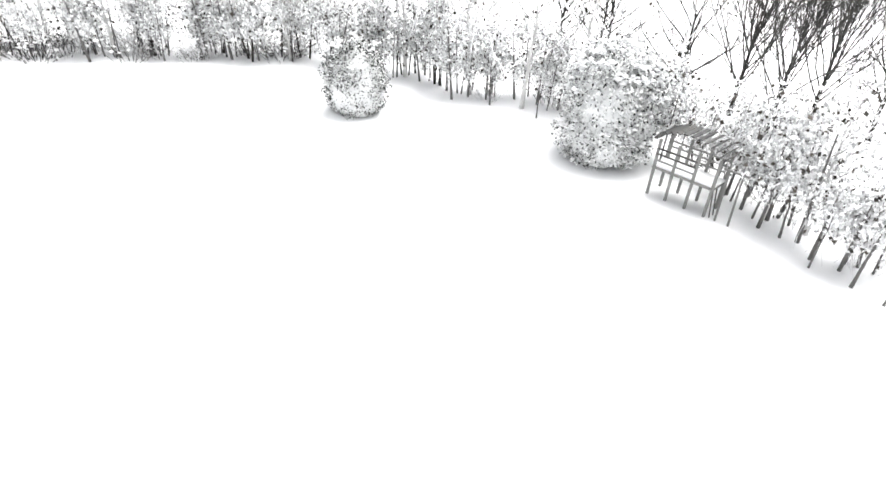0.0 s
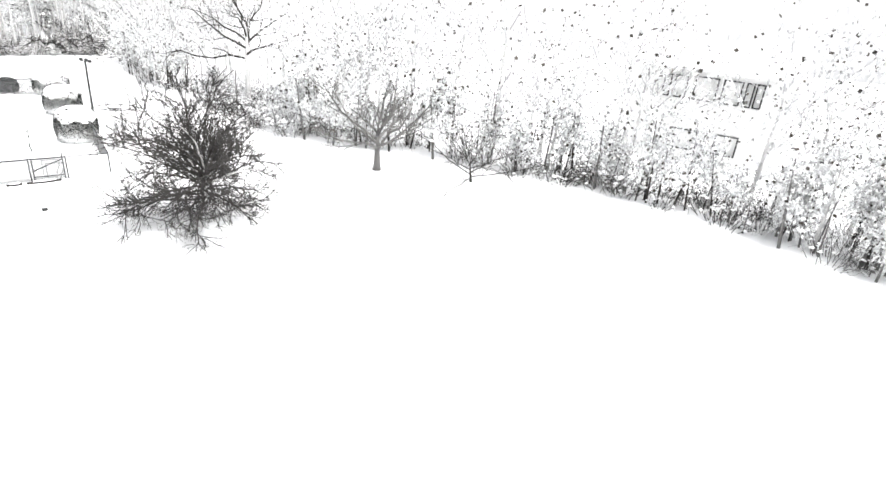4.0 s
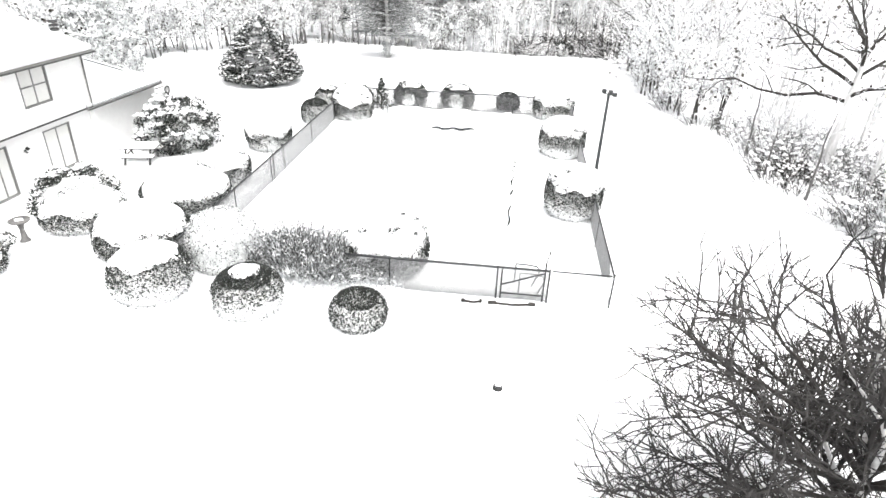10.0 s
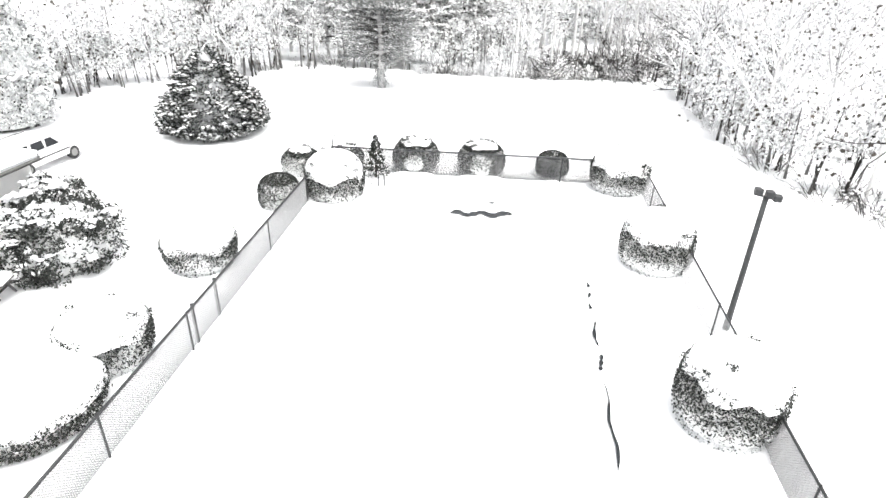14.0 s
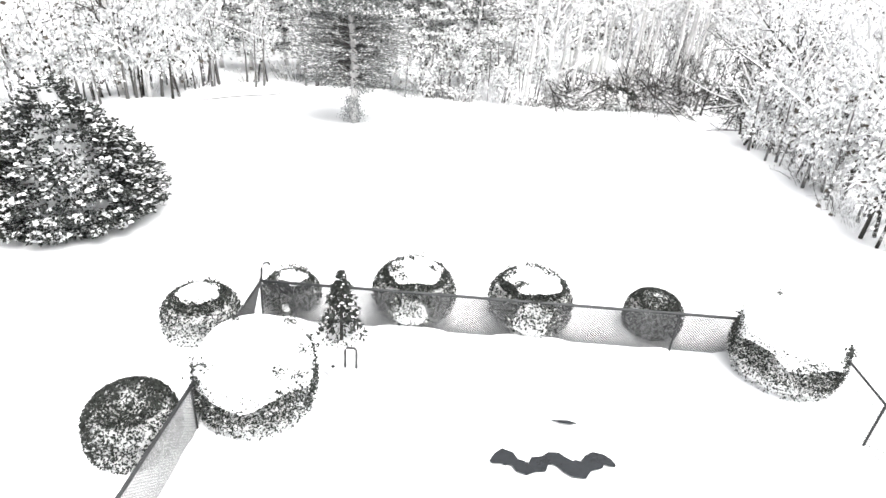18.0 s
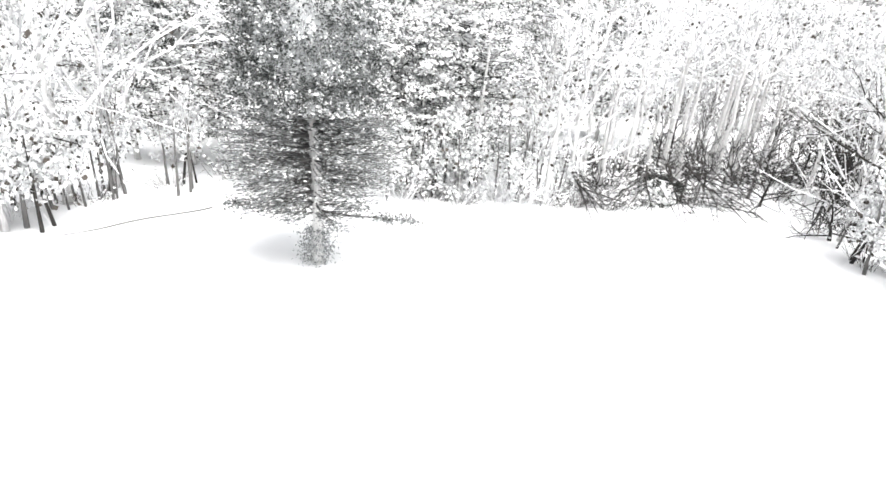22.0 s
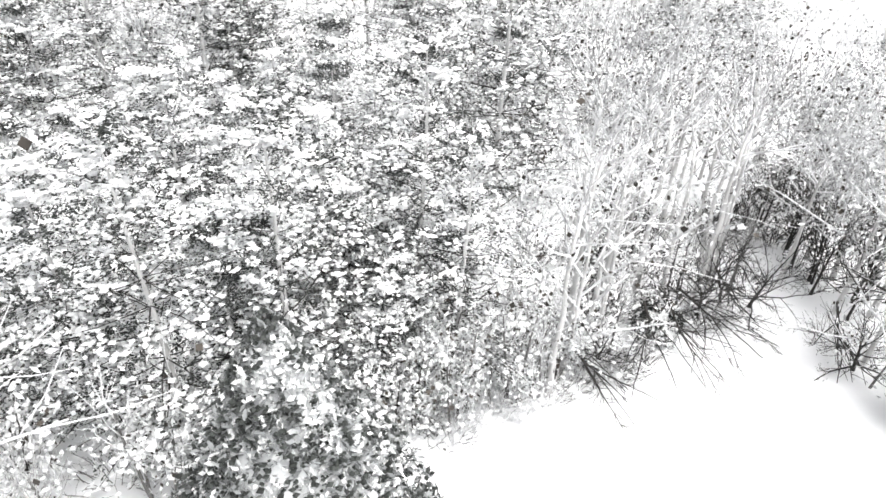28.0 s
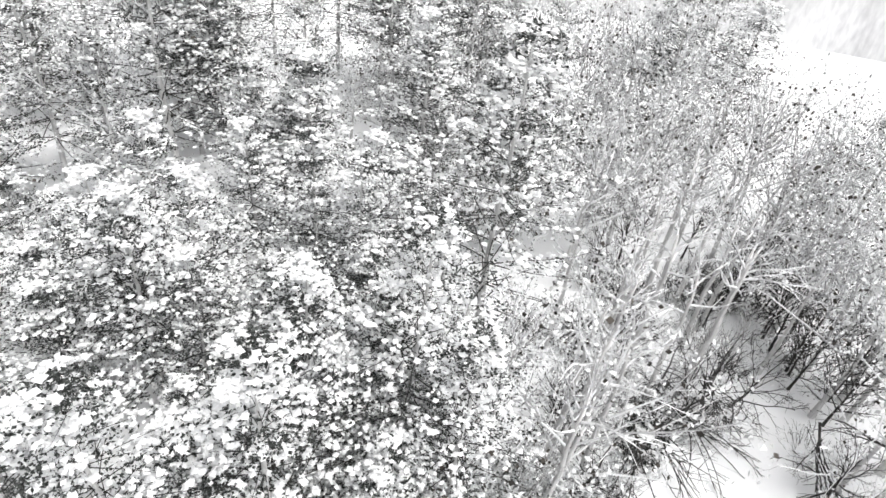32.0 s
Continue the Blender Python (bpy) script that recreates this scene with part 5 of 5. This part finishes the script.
def thicket(seed, radius, height, mat, label, dark=0.0):
    """Knee- to head-high tangle of twigs at the wood's edge."""
    rng = np.random.default_rng(seed)
    root = thing("thicket", label, "undergrowth", (0, 0, 0), 0, "thickets along the wood's edge")
    n = 30
    g, f = rng.uniform(0, 6.283, n), np.sqrt(rng.uniform(0, 1, n))
    start = np.stack([np.cos(g) * f * radius * 0.6, np.sin(g) * f * radius * 0.6, np.full(n, -0.05)], 1)
    way = np.stack([np.cos(g) * 0.6, np.sin(g) * 0.6, np.full(n, 1.0)], 1)
    length = height * rng.uniform(0.6, 1.2, n)
    lines = polylines(rng, start, way, length, 3, 0.2, 0.0)
    stems, sprays, snow = Geo(), Geo(), Geo()
    line_rods(stems, lines, np.full(n, 0.017), 0.4, 3)
    s, w, length, r = sprout(rng, lines, length, np.full(n, 0.012), 3, 0.2, 1.0, (25, 80), 0.5)
    lines = polylines(rng, s, w, length, 2, 0.2, 0.0)
    line_rods(sprays, lines, np.full(len(s), 0.008), 0.5, 3)
    tips = lines.reshape(-1, 3)
    clumps(snow, rng, tips[rng.integers(0, len(tips), 24)], np.full(24, 0.11), 0.6)
    part("stemwork", stems, mat, root)
    part("twigwork", sprays, mat, root)
    part("snow_cover", snow, SNOW, root)
    return root


def sapling(seed, height, lean, dark=False):
    made = bare_tree(seed, height, height * 0.22, 0.068, height * 0.42, 7, [(4, 0.5, (25, 60))], twig_r=0.011, angle=(20, 60), lift=0.06, lean=lean)
    mats = (GREY_TWIG, MID_TWIG, FROST_TWIG) if dark else (GREY_TWIG, FROST_TWIG, FROST_TWIG)
    label = "thin grey leaning sapling at the wood's edge" if dark else "thin pale leaning sapling at the wood's edge"
    return place_tree("sapling", made, mats, label, "tree", (0, 0, 0), 0, "saplings along the wood's edge")


def scatter():
    rng = np.random.default_rng(400)
    total = EDGE_S[-1]
    bare = [wood_tree(300 + i, h, l) for i, (h, l) in enumerate(((15, (0.03, 0.02)), (18, (-0.04, 0.02)), (13, (0.06, -0.05)), (20, (0.02, 0.04)), (11, (-0.08, 0.05))))]
    dark = wood_tree(330, 13, (0.04, 0.03), "dark")
    grey = wood_tree(331, 12, (-0.05, 0.04), "grey")
    low = [edge_tree(370, 4.6, 2, True), edge_tree(371, 5.4, 3, False), edge_tree(372, 4.2, 2, False), edge_tree(373, 6.0, 2, True)]
    pines = [wood_pine(340 + i, h) for i, h in enumerate((15, 18, 12))]
    scrub = [thicket(350, 1.3, 2.0, FROST_TWIG, "frosted pale twiggy undergrowth at the wood's edge"), thicket(351, 1.5, 1.5, GREY_TWIG, "grey tangled undergrowth half buried in snow"),
             thicket(352, 1.2, 2.6, FROST_TWIG, "tall frosted brush under the trees"), thicket(353, 1.1, 1.3, TWIG, "dark low brush at the field's margin")]
    poles = [sapling(360, 6.5, (0.06, 0.03)), sapling(361, 5.0, (-0.10, 0.06))]
    stems = [sapling(362, 6.0, (0.05, 0.02), True), sapling(363, 5.2, (0.03, -0.03), True)]
    poletree = pale_pole(380)
    used = set()

    def put(source, x, y, size):
        if 3.0 < x < 11.0 and 38.5 < y < 53 and source.name.startswith(("edge_tree", "woodland_tree")):
            return
        if x > 17 and y < -27 and source in bare:
            return
        # a clearing of bare poles at the field's far corner
        if -15.0 < x < 2.0 and 82.5 < y < 96.5 and source is not dark and source.name.startswith(("edge_tree", "woodland")):
            return
        m = pose(x, y, ground_z(x, y) - 0.05, 0, 0, rng.uniform(0, 360))
        if source.name not in used:
            used.add(source.name)
            source.matrix_world = m
            ob = source
        else:
            ob = copy_thing(source, m)
        ob.scale = (size,) * 3

    pine_zone = (EDGE_S[18], EDGE_S[25])
    spots = []
    for lo, hi, count in ((1.0, 3.5, 50), (3.5, 9, 66), (9, 18, 30)):
        for i in range(count):
            s = (i + rng.uniform(0.1, 0.9)) / count * total
            spots.append((s, rng.uniform(lo, hi)))
    for s, depth in spots:
        x, y = edge_point(s, depth)
        if inside_field(x, y) or abs((x - 40.4) * 0.62 - (y - 23.0) * 0.78) < 2.6 and 28 < x < 46:
            continue
        pick = bare[rng.integers(len(bare))]
        size = rng.uniform(0.75, 1.15) * (0.8 if depth < 2.5 else 1.0)
        if pine_zone[0] < s < pine_zone[1] and depth > 2.0 and rng.uniform() < (0.10 if depth < 8 else 0.4):
            pick = pines[rng.integers(3)]
        elif s < EDGE_S[4] and depth > 6 and rng.uniform() < 0.5:
            pick = dark
        elif depth > 1.5 and rng.uniform() < 0.12:
            pick = grey
        if -47 < x < -17 and y > 75.5 and depth > 2.0:
            pick, size = pines[rng.integers(3)], size * 0.75
        put(pick, x, y, size)
    for i in range(170):
        s = (i + rng.uniform(0, 1)) / 170 * total
        x, y = edge_point(s, rng.uniform(0.3, 2.4))
        if not inside_field(x, y) and not (EDGE_S[17] < s < EDGE_S[19] and rng.uniform() < 0.5):
            put(low[rng.integers(4)], x, y, rng.uniform(0.75, 1.2))
    for i in range(7):
        for j in range(5):
            x, y = -45 + i * 3.9 + rng.uniform(-1.3, 1.3), 80 + j * 4.2 + rng.uniform(-1.3, 1.3)
            if math.hypot(x + 34.9, y - 84.6) > 2.6 and not inside_field(x, y):
                put(pines[rng.integers(3)], x, y, rng.uniform(0.6, 0.85))
    for i in range(54):
        x, y = rng.uniform(-19, 18), rng.uniform(90, 124)
        if y > 89:
            put(grey if rng.uniform() < 0.35 else pines[rng.integers(3)] if rng.uniform() < 0.25 else bare[rng.integers(len(bare))], x, y, rng.uniform(0.8, 1.15))
    for i in range(70):
        y = rng.uniform(34.5, 54)
        x = np.interp(y, [36.5, 45, 52, 58], [9, 5.5, 3.5, 0.7]) + rng.uniform(0.4, 8.0)
        put(scrub[rng.choice(4, p=(0.15, 0.6, 0.05, 0.2))], x, y, rng.uniform(0.9, 1.6))
    for x, y in ((6.4, 49.5), (7.0, 47.6), (8.2, 49.8), (10.4, 41.8), (11.2, 39.5), (7.6, 52.2), (5.2, 52.4)):
        put(poletree, x, y, rng.uniform(0.5, 0.65))
    for x, y in ((-7.65, 86.9), (-5.4, 87.1), (-4.3, 88.2), (-13.9, 84.6), (-12.8, 83.2), (-16.0, 80.6), (-25.9, 83.4), (-18.6, 87.2), (-10.6, 88.0), (-11.5, 92.0), (-3.4, 94.5), (-1.2, 95.0), (-3.0, 91.0), (-9.0, 90.4), (0.8, 88.4), (-6.5, 93.0), (1.8, 85.0)):
        put(poletree, x, y, rng.uniform(0.8, 1.05))
    # dark tangle behind the poles and along the right of the clearing
    for i in range(16):
        put(dark, rng.uniform(-9, 9), rng.uniform(90, 101), rng.uniform(0.35, 0.55))
    for i in range(9):
        put(dark, rng.uniform(1.5, 8), rng.uniform(80, 96), rng.uniform(0.4, 0.65))
    for i in range(10):
        put(bare[rng.integers(len(bare))], rng.uniform(3, 14), rng.uniform(84, 104), rng.uniform(0.7, 1.0))
    # brush that spills onto the field below the trees
    for i in range(34):
        x = rng.uniform(-24, -4)
        y = np.interp(x, [-24, -18.6, -11, -6.8, -2], [77.4, 78.7, 81.6, 84.0, 85.6]) + rng.uniform(0.2, 1.8)
        put(scrub[rng.choice(4, p=(0.35, 0.45, 0.1, 0.1))], x, y, rng.uniform(0.7, 1.2))
    # grey undergrowth in front of the neighbour's house
    for i in range(42):
        x, y = edge_point(EDGE_S[5] + rng.uniform(0, 1) * (EDGE_S[10] - EDGE_S[5]), rng.uniform(0.2, 5.0))
        put(scrub[rng.choice(4, p=(0.1, 0.5, 0.1, 0.3))], x, y, rng.uniform(0.9, 1.6))
    for i in range(26):
        x, y = edge_point(EDGE_S[5] + rng.uniform(0, 1) * (EDGE_S[10] - EDGE_S[5]), rng.uniform(0.3, 5.0))
        put(stems[rng.integers(2)], x, y, rng.uniform(0.6, 1.0))
    for i in range(8):
        x = rng.uniform(-17, 3)
        y = np.interp(x, [-21, -13, -6, -2.5, 3], [78.2, 81.7, 87.2, 86.7, 86.0]) + rng.uniform(1.0, 10)
        put(poletree, x, y, rng.uniform(0.8, 1.15))
    for i in range(46):
        x = rng.uniform(-14, 6)
        y = np.interp(x, [-21, -13, -6, -2.5, 3], [78.2, 81.7, 87.2, 86.7, 86.0]) + rng.uniform(2.0, 12)
        put(scrub[3] if rng.uniform() < 0.6 else scrub[1], x, y, rng.uniform(1.1, 1.8))
    for i in range(26):
        put(pines[rng.integers(3)], rng.uniform(-78, -24), rng.uniform(102, 142), rng.uniform(0.9, 1.2))
    for lo, hi, count in ((3, 7, 22), (24, 28, 20)):
        for i in range(count):
            x, y = edge_point(EDGE_S[lo] + (i + rng.uniform(0, 1)) / count * (EDGE_S[hi] - EDGE_S[lo]), rng.uniform(0.4, 4.0))
            if not inside_field(x, y):
                put(low[rng.integers(4)], x, y, rng.uniform(0.8, 1.3))
    for i in range(125):
        x, y = rng.uniform(-70, 10), rng.uniform(82, 136)
        if -47 < x < -19 and y < 100 or x > -20 and y < 112:
            continue
        if y < 78 + 0.25 * abs(x + 25):
            continue
        right = x > -13
        pick = (bare[rng.integers(len(bare))] if rng.uniform() < 0.5 else grey) if rng.uniform() < (0.6 if right else 0.25) else pines[rng.integers(3)]
        put(pick, x, y, rng.uniform(0.85, 1.2))
    for i in range(50):
        x, y = edge_point((i + rng.uniform(0, 1)) / 50 * total, rng.uniform(0.2, 2.2))
        if not inside_field(x, y):
            put(poles[rng.integers(2)], x, y, rng.uniform(0.7, 1.2))
    for i in range(55):
        x, y = edge_point((i + rng.uniform(0, 1)) / 55 * total, rng.uniform(0.3, 3.5))
        if not inside_field(x, y):
            put(scrub[rng.choice(4, p=(0.4, 0.25, 0.25, 0.1))], x, y, rng.uniform(0.7, 1.25))
    for lo, hi, count in ((8, 17, 24), (0, 4, 8), (16, 22, 8)):
        for i in range(count):
            x, y = edge_point(EDGE_S[lo] + (i + rng.uniform(0, 1)) / count * (EDGE_S[hi] - EDGE_S[lo]), rng.uniform(0.2, 5.0))
            if not inside_field(x, y):
                put(scrub[rng.choice(4, p=(0.15, 0.45, 0.15, 0.25))], x, y, rng.uniform(0.8, 1.3))
    for i in range(14):
        x, y = edge_point(EDGE_S[0] + (i + rng.uniform(0, 1)) / 14 * EDGE_S[4], rng.uniform(0.0, 1.0))
        put(poles[rng.integers(2)], x, y, rng.uniform(0.6, 0.9))
    for i in range(13):
        x, y = rng.uniform(-39.5, -33.5), 0.0
        y = 70.6 + (x + 38.5) * 0.75 + rng.uniform(-1.0, 2.5)
        put(stems[rng.integers(2)], x, y, rng.uniform(0.8, 1.2))
    for i in range(14):
        x = rng.uniform(-20, 0)
        y = np.interp(x, [-21, -13, -6, -2.5], [78.2, 81.7, 87.2, 86.7]) + rng.uniform(-0.2, 2.5)
        put(stems[rng.integers(2)], x, y, rng.uniform(0.8, 1.3))


scatter()

# big evergreens at the field's edge, seen first
lumpy_shrub(501, 26.7, -10.7, 2.15, 4.6, "tall rounded evergreen flecked with snow at the field edge", "evergreen_tree", count=80, leaf=0.14, dark=0.5, pads=0.5)
lumpy_shrub(502, 22.9, -24.7, 2.9, 6.4, "large pale snow-covered rounded evergreen at the field edge", "evergreen_tree", (LEAF, SNOW), count=130, leaf=0.19, dark=0.13, pads=0.85)
lumpy_shrub(503, -40.5, 48.6, 3.2, 8.0, "tall snow-flecked evergreen beyond the drive", "evergreen_tree", (LEAF, SNOW), count=130, leaf=0.19, dark=0.13, pads=0.85)
lumpy_shrub(504, -9.2, 84.2, 1.5, 1.7, "low dark evergreen bush at the wood's edge", "evergreen_bush", count=26, leaf=0.14, dark=0.9)


def fallen_crown(seed, x, y, height, spread, turn, mats=(BARK, TWIG, TWIG)):
    made = bare_tree(seed, height, spread, 0.10, 0.25, 11, [(6, 0.5, (25, 65)), (5, 0.5, (25, 65))], twig_r=0.012, angle=(30, 88), lift=-0.02, lean=(0.25, 0.1))
    place_tree("fallen_branch", made, mats, "dark broken branches sprawling onto the snow", "branch", (x, y, ground_z(x, y)), turn, "fallen branches at the wood's edge")


for seed, x, y, h, r, turn in ((601, -6.2, 85.4, 4.4, 4.8, 200), (602, -2.6, 86.2, 4.6, 4.4, 250), (608, -4.2, 86.4, 4.8, 4.4, 120), (603, -8.6, 84.4, 3.2, 4.2, 230), (604, -0.8, 80.5, 3.6, 3.0, 180), (605, -13.2, 82.3, 2.6, 2.2, 260), (606, 19.6, 22.4, 2.8, 5.2, 190), (607, 22.6, -30.5, 3.0, 2.4, 100)):
    fallen_crown(seed, x, y, h, r, turn)


def bowed_branch(seed, x, y, heading, reach, count):
    """A broken limb whose long whips fan out low over the snow and bow to it at their tips."""
    rng = np.random.default_rng(seed)
    root = thing("bowed_branch", "dark bowed branch fanning low onto the snow from the wood's edge", "branch", (x, y, ground_z(x, y)), 0, "bowed branches at the wood's edge")
    g = math.radians(heading)
    limb = polylines(rng, np.array([[-1.2 * math.cos(g), -1.2 * math.sin(g), 2.2]]), np.array([[math.cos(g), math.sin(g), -0.45]]), np.array([2.2]), 6, 0.05, -0.03)
    wood, whips = Geo(), Geo()
    tube(wood, limb[0], np.linspace(0.075, 0.035, 7), 7)
    spread = g + rng.normal(0, 0.55, count)
    start = limb[0][rng.integers(2, 7, count)]
    way = np.stack([np.cos(spread), np.sin(spread), rng.uniform(-0.12, 0.12, count)], 1)
    lines = polylines(rng, start, way, reach * rng.uniform(0.55, 1.1, count), 7, 0.08, -0.07)
    lines[:, :, 2] = np.maximum(lines[:, :, 2], 0.02 + rng.uniform(0, 0.06, (count, 1)))
    line_rods(whips, lines, rng.uniform(0.028, 0.05, count), 0.4, 4)
    who = rng.integers(0, count, count * 3)
    at = lines[who, rng.integers(3, 7, count * 3)]
    turn = spread[who] + rng.choice((-1, 1), count * 3) * rng.uniform(0.3, 0.9, count * 3)
    fork = polylines(rng, at, np.stack([np.cos(turn), np.sin(turn), 0 * turn], 1), rng.uniform(0.4, 1.1, count * 3), 4, 0.12, -0.05)
    fork[:, :, 2] = np.maximum(fork[:, :, 2], 0.02)
    line_rods(whips, fork, np.full(count * 3, 0.02), 0.5, 3)
    part("limb", wood, BARK, root, smooth=True)
    part("twigwork", whips, TWIG, root)


for seed, x, y, heading, reach, count in ((621, -7.0, 84.4, -45, 4.2, 11), (622, -8.6, 83.7, -75, 4.0, 7), (623, -10.4, 83.1, -100, 4.2, 8), (624, -14.6, 82.0, -60, 3.6, 8), (625, -1.0, 82.0, -115, 2.8, 9), (626, -4.6, 85.8, -80, 2.6, 9)):
    bowed_branch(seed, x, y, heading, reach, count)


def play_tower(x, y, turn):
    root = thing("play_tower", "raised wooden play tower with an arched slatted roof", "play tower", (x, y, 0), turn)
    root.scale = (0.76, 0.76, 0.76)
    for px in (-1.9, -0.65, 0.65, 1.9):
        for py in (-0.8, 0.8):
            part("post", box(Geo(), (px - 0.08, py - 0.08, -0.1), (px + 0.08, py + 0.08, 3.6), 0.02), TRIM, root)
    part("platform", box(Geo(), (-2.0, -0.95, 1.75), (2.0, 0.95, 1.85), 0.02), TRIM, root)
    part("platform_snow", box(Geo(), (-1.95, -0.78, 1.852), (1.95, 0.8, 1.96), 0.08), SNOW, root)
    for z in (2.25, 2.65, 3.0):
        part("rail", box(Geo(), (-1.9, -0.92, z), (0.65, -0.86, z + 0.10)), WOOD if z > 2.5 else TRIM, root)
        part("rail", box(Geo(), (-1.9, 0.86, z), (1.9, 0.92, z + 0.10)), TRIM, root)
    for i in range(13):
        a = math.pi * (0.14 + 0.72 * i / 12)
        m = pose(-2.35 * math.cos(a), 0, 3.2 + 1.25 * math.sin(a), 0, 90 - math.degrees(a), 0)
        part("roof_slat", box(Geo(), (-0.13, -1.0, -0.03), (0.13, 1.0, 0.03), 0, m), GUTTER if i % 4 else WOOD, root)
    for px in (2.6, 3.4):
        part("brace", rods(Geo(), [(px, -0.8, 0)], [(px - 0.35, 0, 2.9)], 0.07, 0.06, 6), TRIM, root)
    part("swing_beam", rods(Geo(), [(1.9, 0, 2.9)], [(3.4, 0, 2.9)], 0.07, 0.07, 6), TRIM, root)
    part("ladder", rods(Geo(), [(2.2, -0.7, 0), (2.2, -0.2, 0)], [(1.9, -0.7, 1.9), (1.9, -0.2, 1.9)], 0.04, 0.04, 4), WOOD, root)


play_tower(18.6, -27.9, 228)
for seed, x, y, h, turn in ((631, 27.5, -35.0, 11.0, 20), (632, 31.0, -34.0, 12.5, 140), (633, 30.0, -38.5, 12.0, 250)):
    made = bare_tree(seed, h, 4.2, 0.15, 1.4, 22, [(9, 0.5, (15, 45)), (8, 0.5, (15, 50))], twig_r=0.012, angle=(8, 40), lift=0.12)
    place_tree("dark_tree", made, (BARK, TWIG, TWIG), "dense dark upright leafless tree behind the play tower", "tree", (x, y, 0), turn)


def far_house():
    root = thing("neighbour_house", "pale two-storey house glimpsed through the trees", "house", (40.4, 23.0, 0), 38)
    holes = [(-3.4, -2.9, 4.9, 6.7), (-2.7, -2.2, 4.9, 6.7), (-1.9, -0.6, 4.9, 6.7), (-0.2, 1.4, 4.9, 6.7), (2.0, 2.9, 4.9, 6.6), (3.2, 3.7, 4.9, 6.6), (-2.6, -1.0, 1.0, 2.6), (0.2, 2.4, 1.0, 2.6)]
    walls = Geo()
    wall_with_openings(walls, -5.5, 6.0, -0.1, 7.2, 0.0, holes)
    box(walls, (0.0, -5.5, -0.1), (8.0, -5.3, 7.2))
    box(walls, (0.0, 5.8, -0.1), (8.0, 6.0, 7.2))
    part("wall", walls, SIDING, root)
    for h in holes:
        fr = Geo()
        for lo, hi in (((-0.32, h[0] - 0.05, h[2]), (-0.15, h[0] + 0.06, h[3])), ((-0.32, h[1] - 0.06, h[2]), (-0.15, h[1] + 0.05, h[3])), ((-0.32, h[0] + 0.06, h[2]), (-0.15, h[1] - 0.06, h[2] + 0.1)), ((-0.32, h[0] + 0.06, h[3] - 0.1), (-0.15, h[1] - 0.06, h[3]))):
            box(fr, lo, hi)
        w = part("window", fr, GUTTER, root)
        # Panes take the siding's white in place of reflected pale sky.
        part("pane", box(Geo(), (-0.08, h[0] + 0.06, h[2] + 0.1), (-0.06, h[1] - 0.06, h[3] - 0.1)), SIDING, w)
    roof = Geo()
    slab(roof, [(-0.6, -6, 7.1), (4, -6, 9.0), (4, 6.5, 9.0), (-0.6, 6.5, 7.1)][::-1], 0.2)
    slab(roof, [(8.6, -6, 7.1), (8.6, 6.5, 7.1), (4, 6.5, 9.0), (4, -6, 9.0)][::-1], 0.2)
    part("roof", roof, SNOW, root, "snow-covered roof")


far_house()


# ---- far woods, as a plain ring of distance ----
def backdrop():
    # The haze of distance is put into these pale colours.
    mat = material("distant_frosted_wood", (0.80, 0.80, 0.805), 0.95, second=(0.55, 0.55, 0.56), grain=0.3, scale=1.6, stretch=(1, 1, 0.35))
    geo = Geo()
    n = 96
    rng = np.random.default_rng(9)
    g = np.linspace(0, 2 * math.pi, n + 1)[:-1]
    top = 34 + rng.normal(0, 1.5, n)
    ring = [np.stack([-5 + 135 * np.cos(g), 30 + 135 * np.sin(g), np.full(n, -8.0)], 1), np.stack([-5 + 140 * np.cos(g), 30 + 140 * np.sin(g), top], 1)]
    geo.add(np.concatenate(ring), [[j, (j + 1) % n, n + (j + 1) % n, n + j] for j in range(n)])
    tagged(part("backdrop", geo, mat), "pale ring of distant frosted woodland, haze put into its colour", "backdrop", kind="structure")


backdrop()
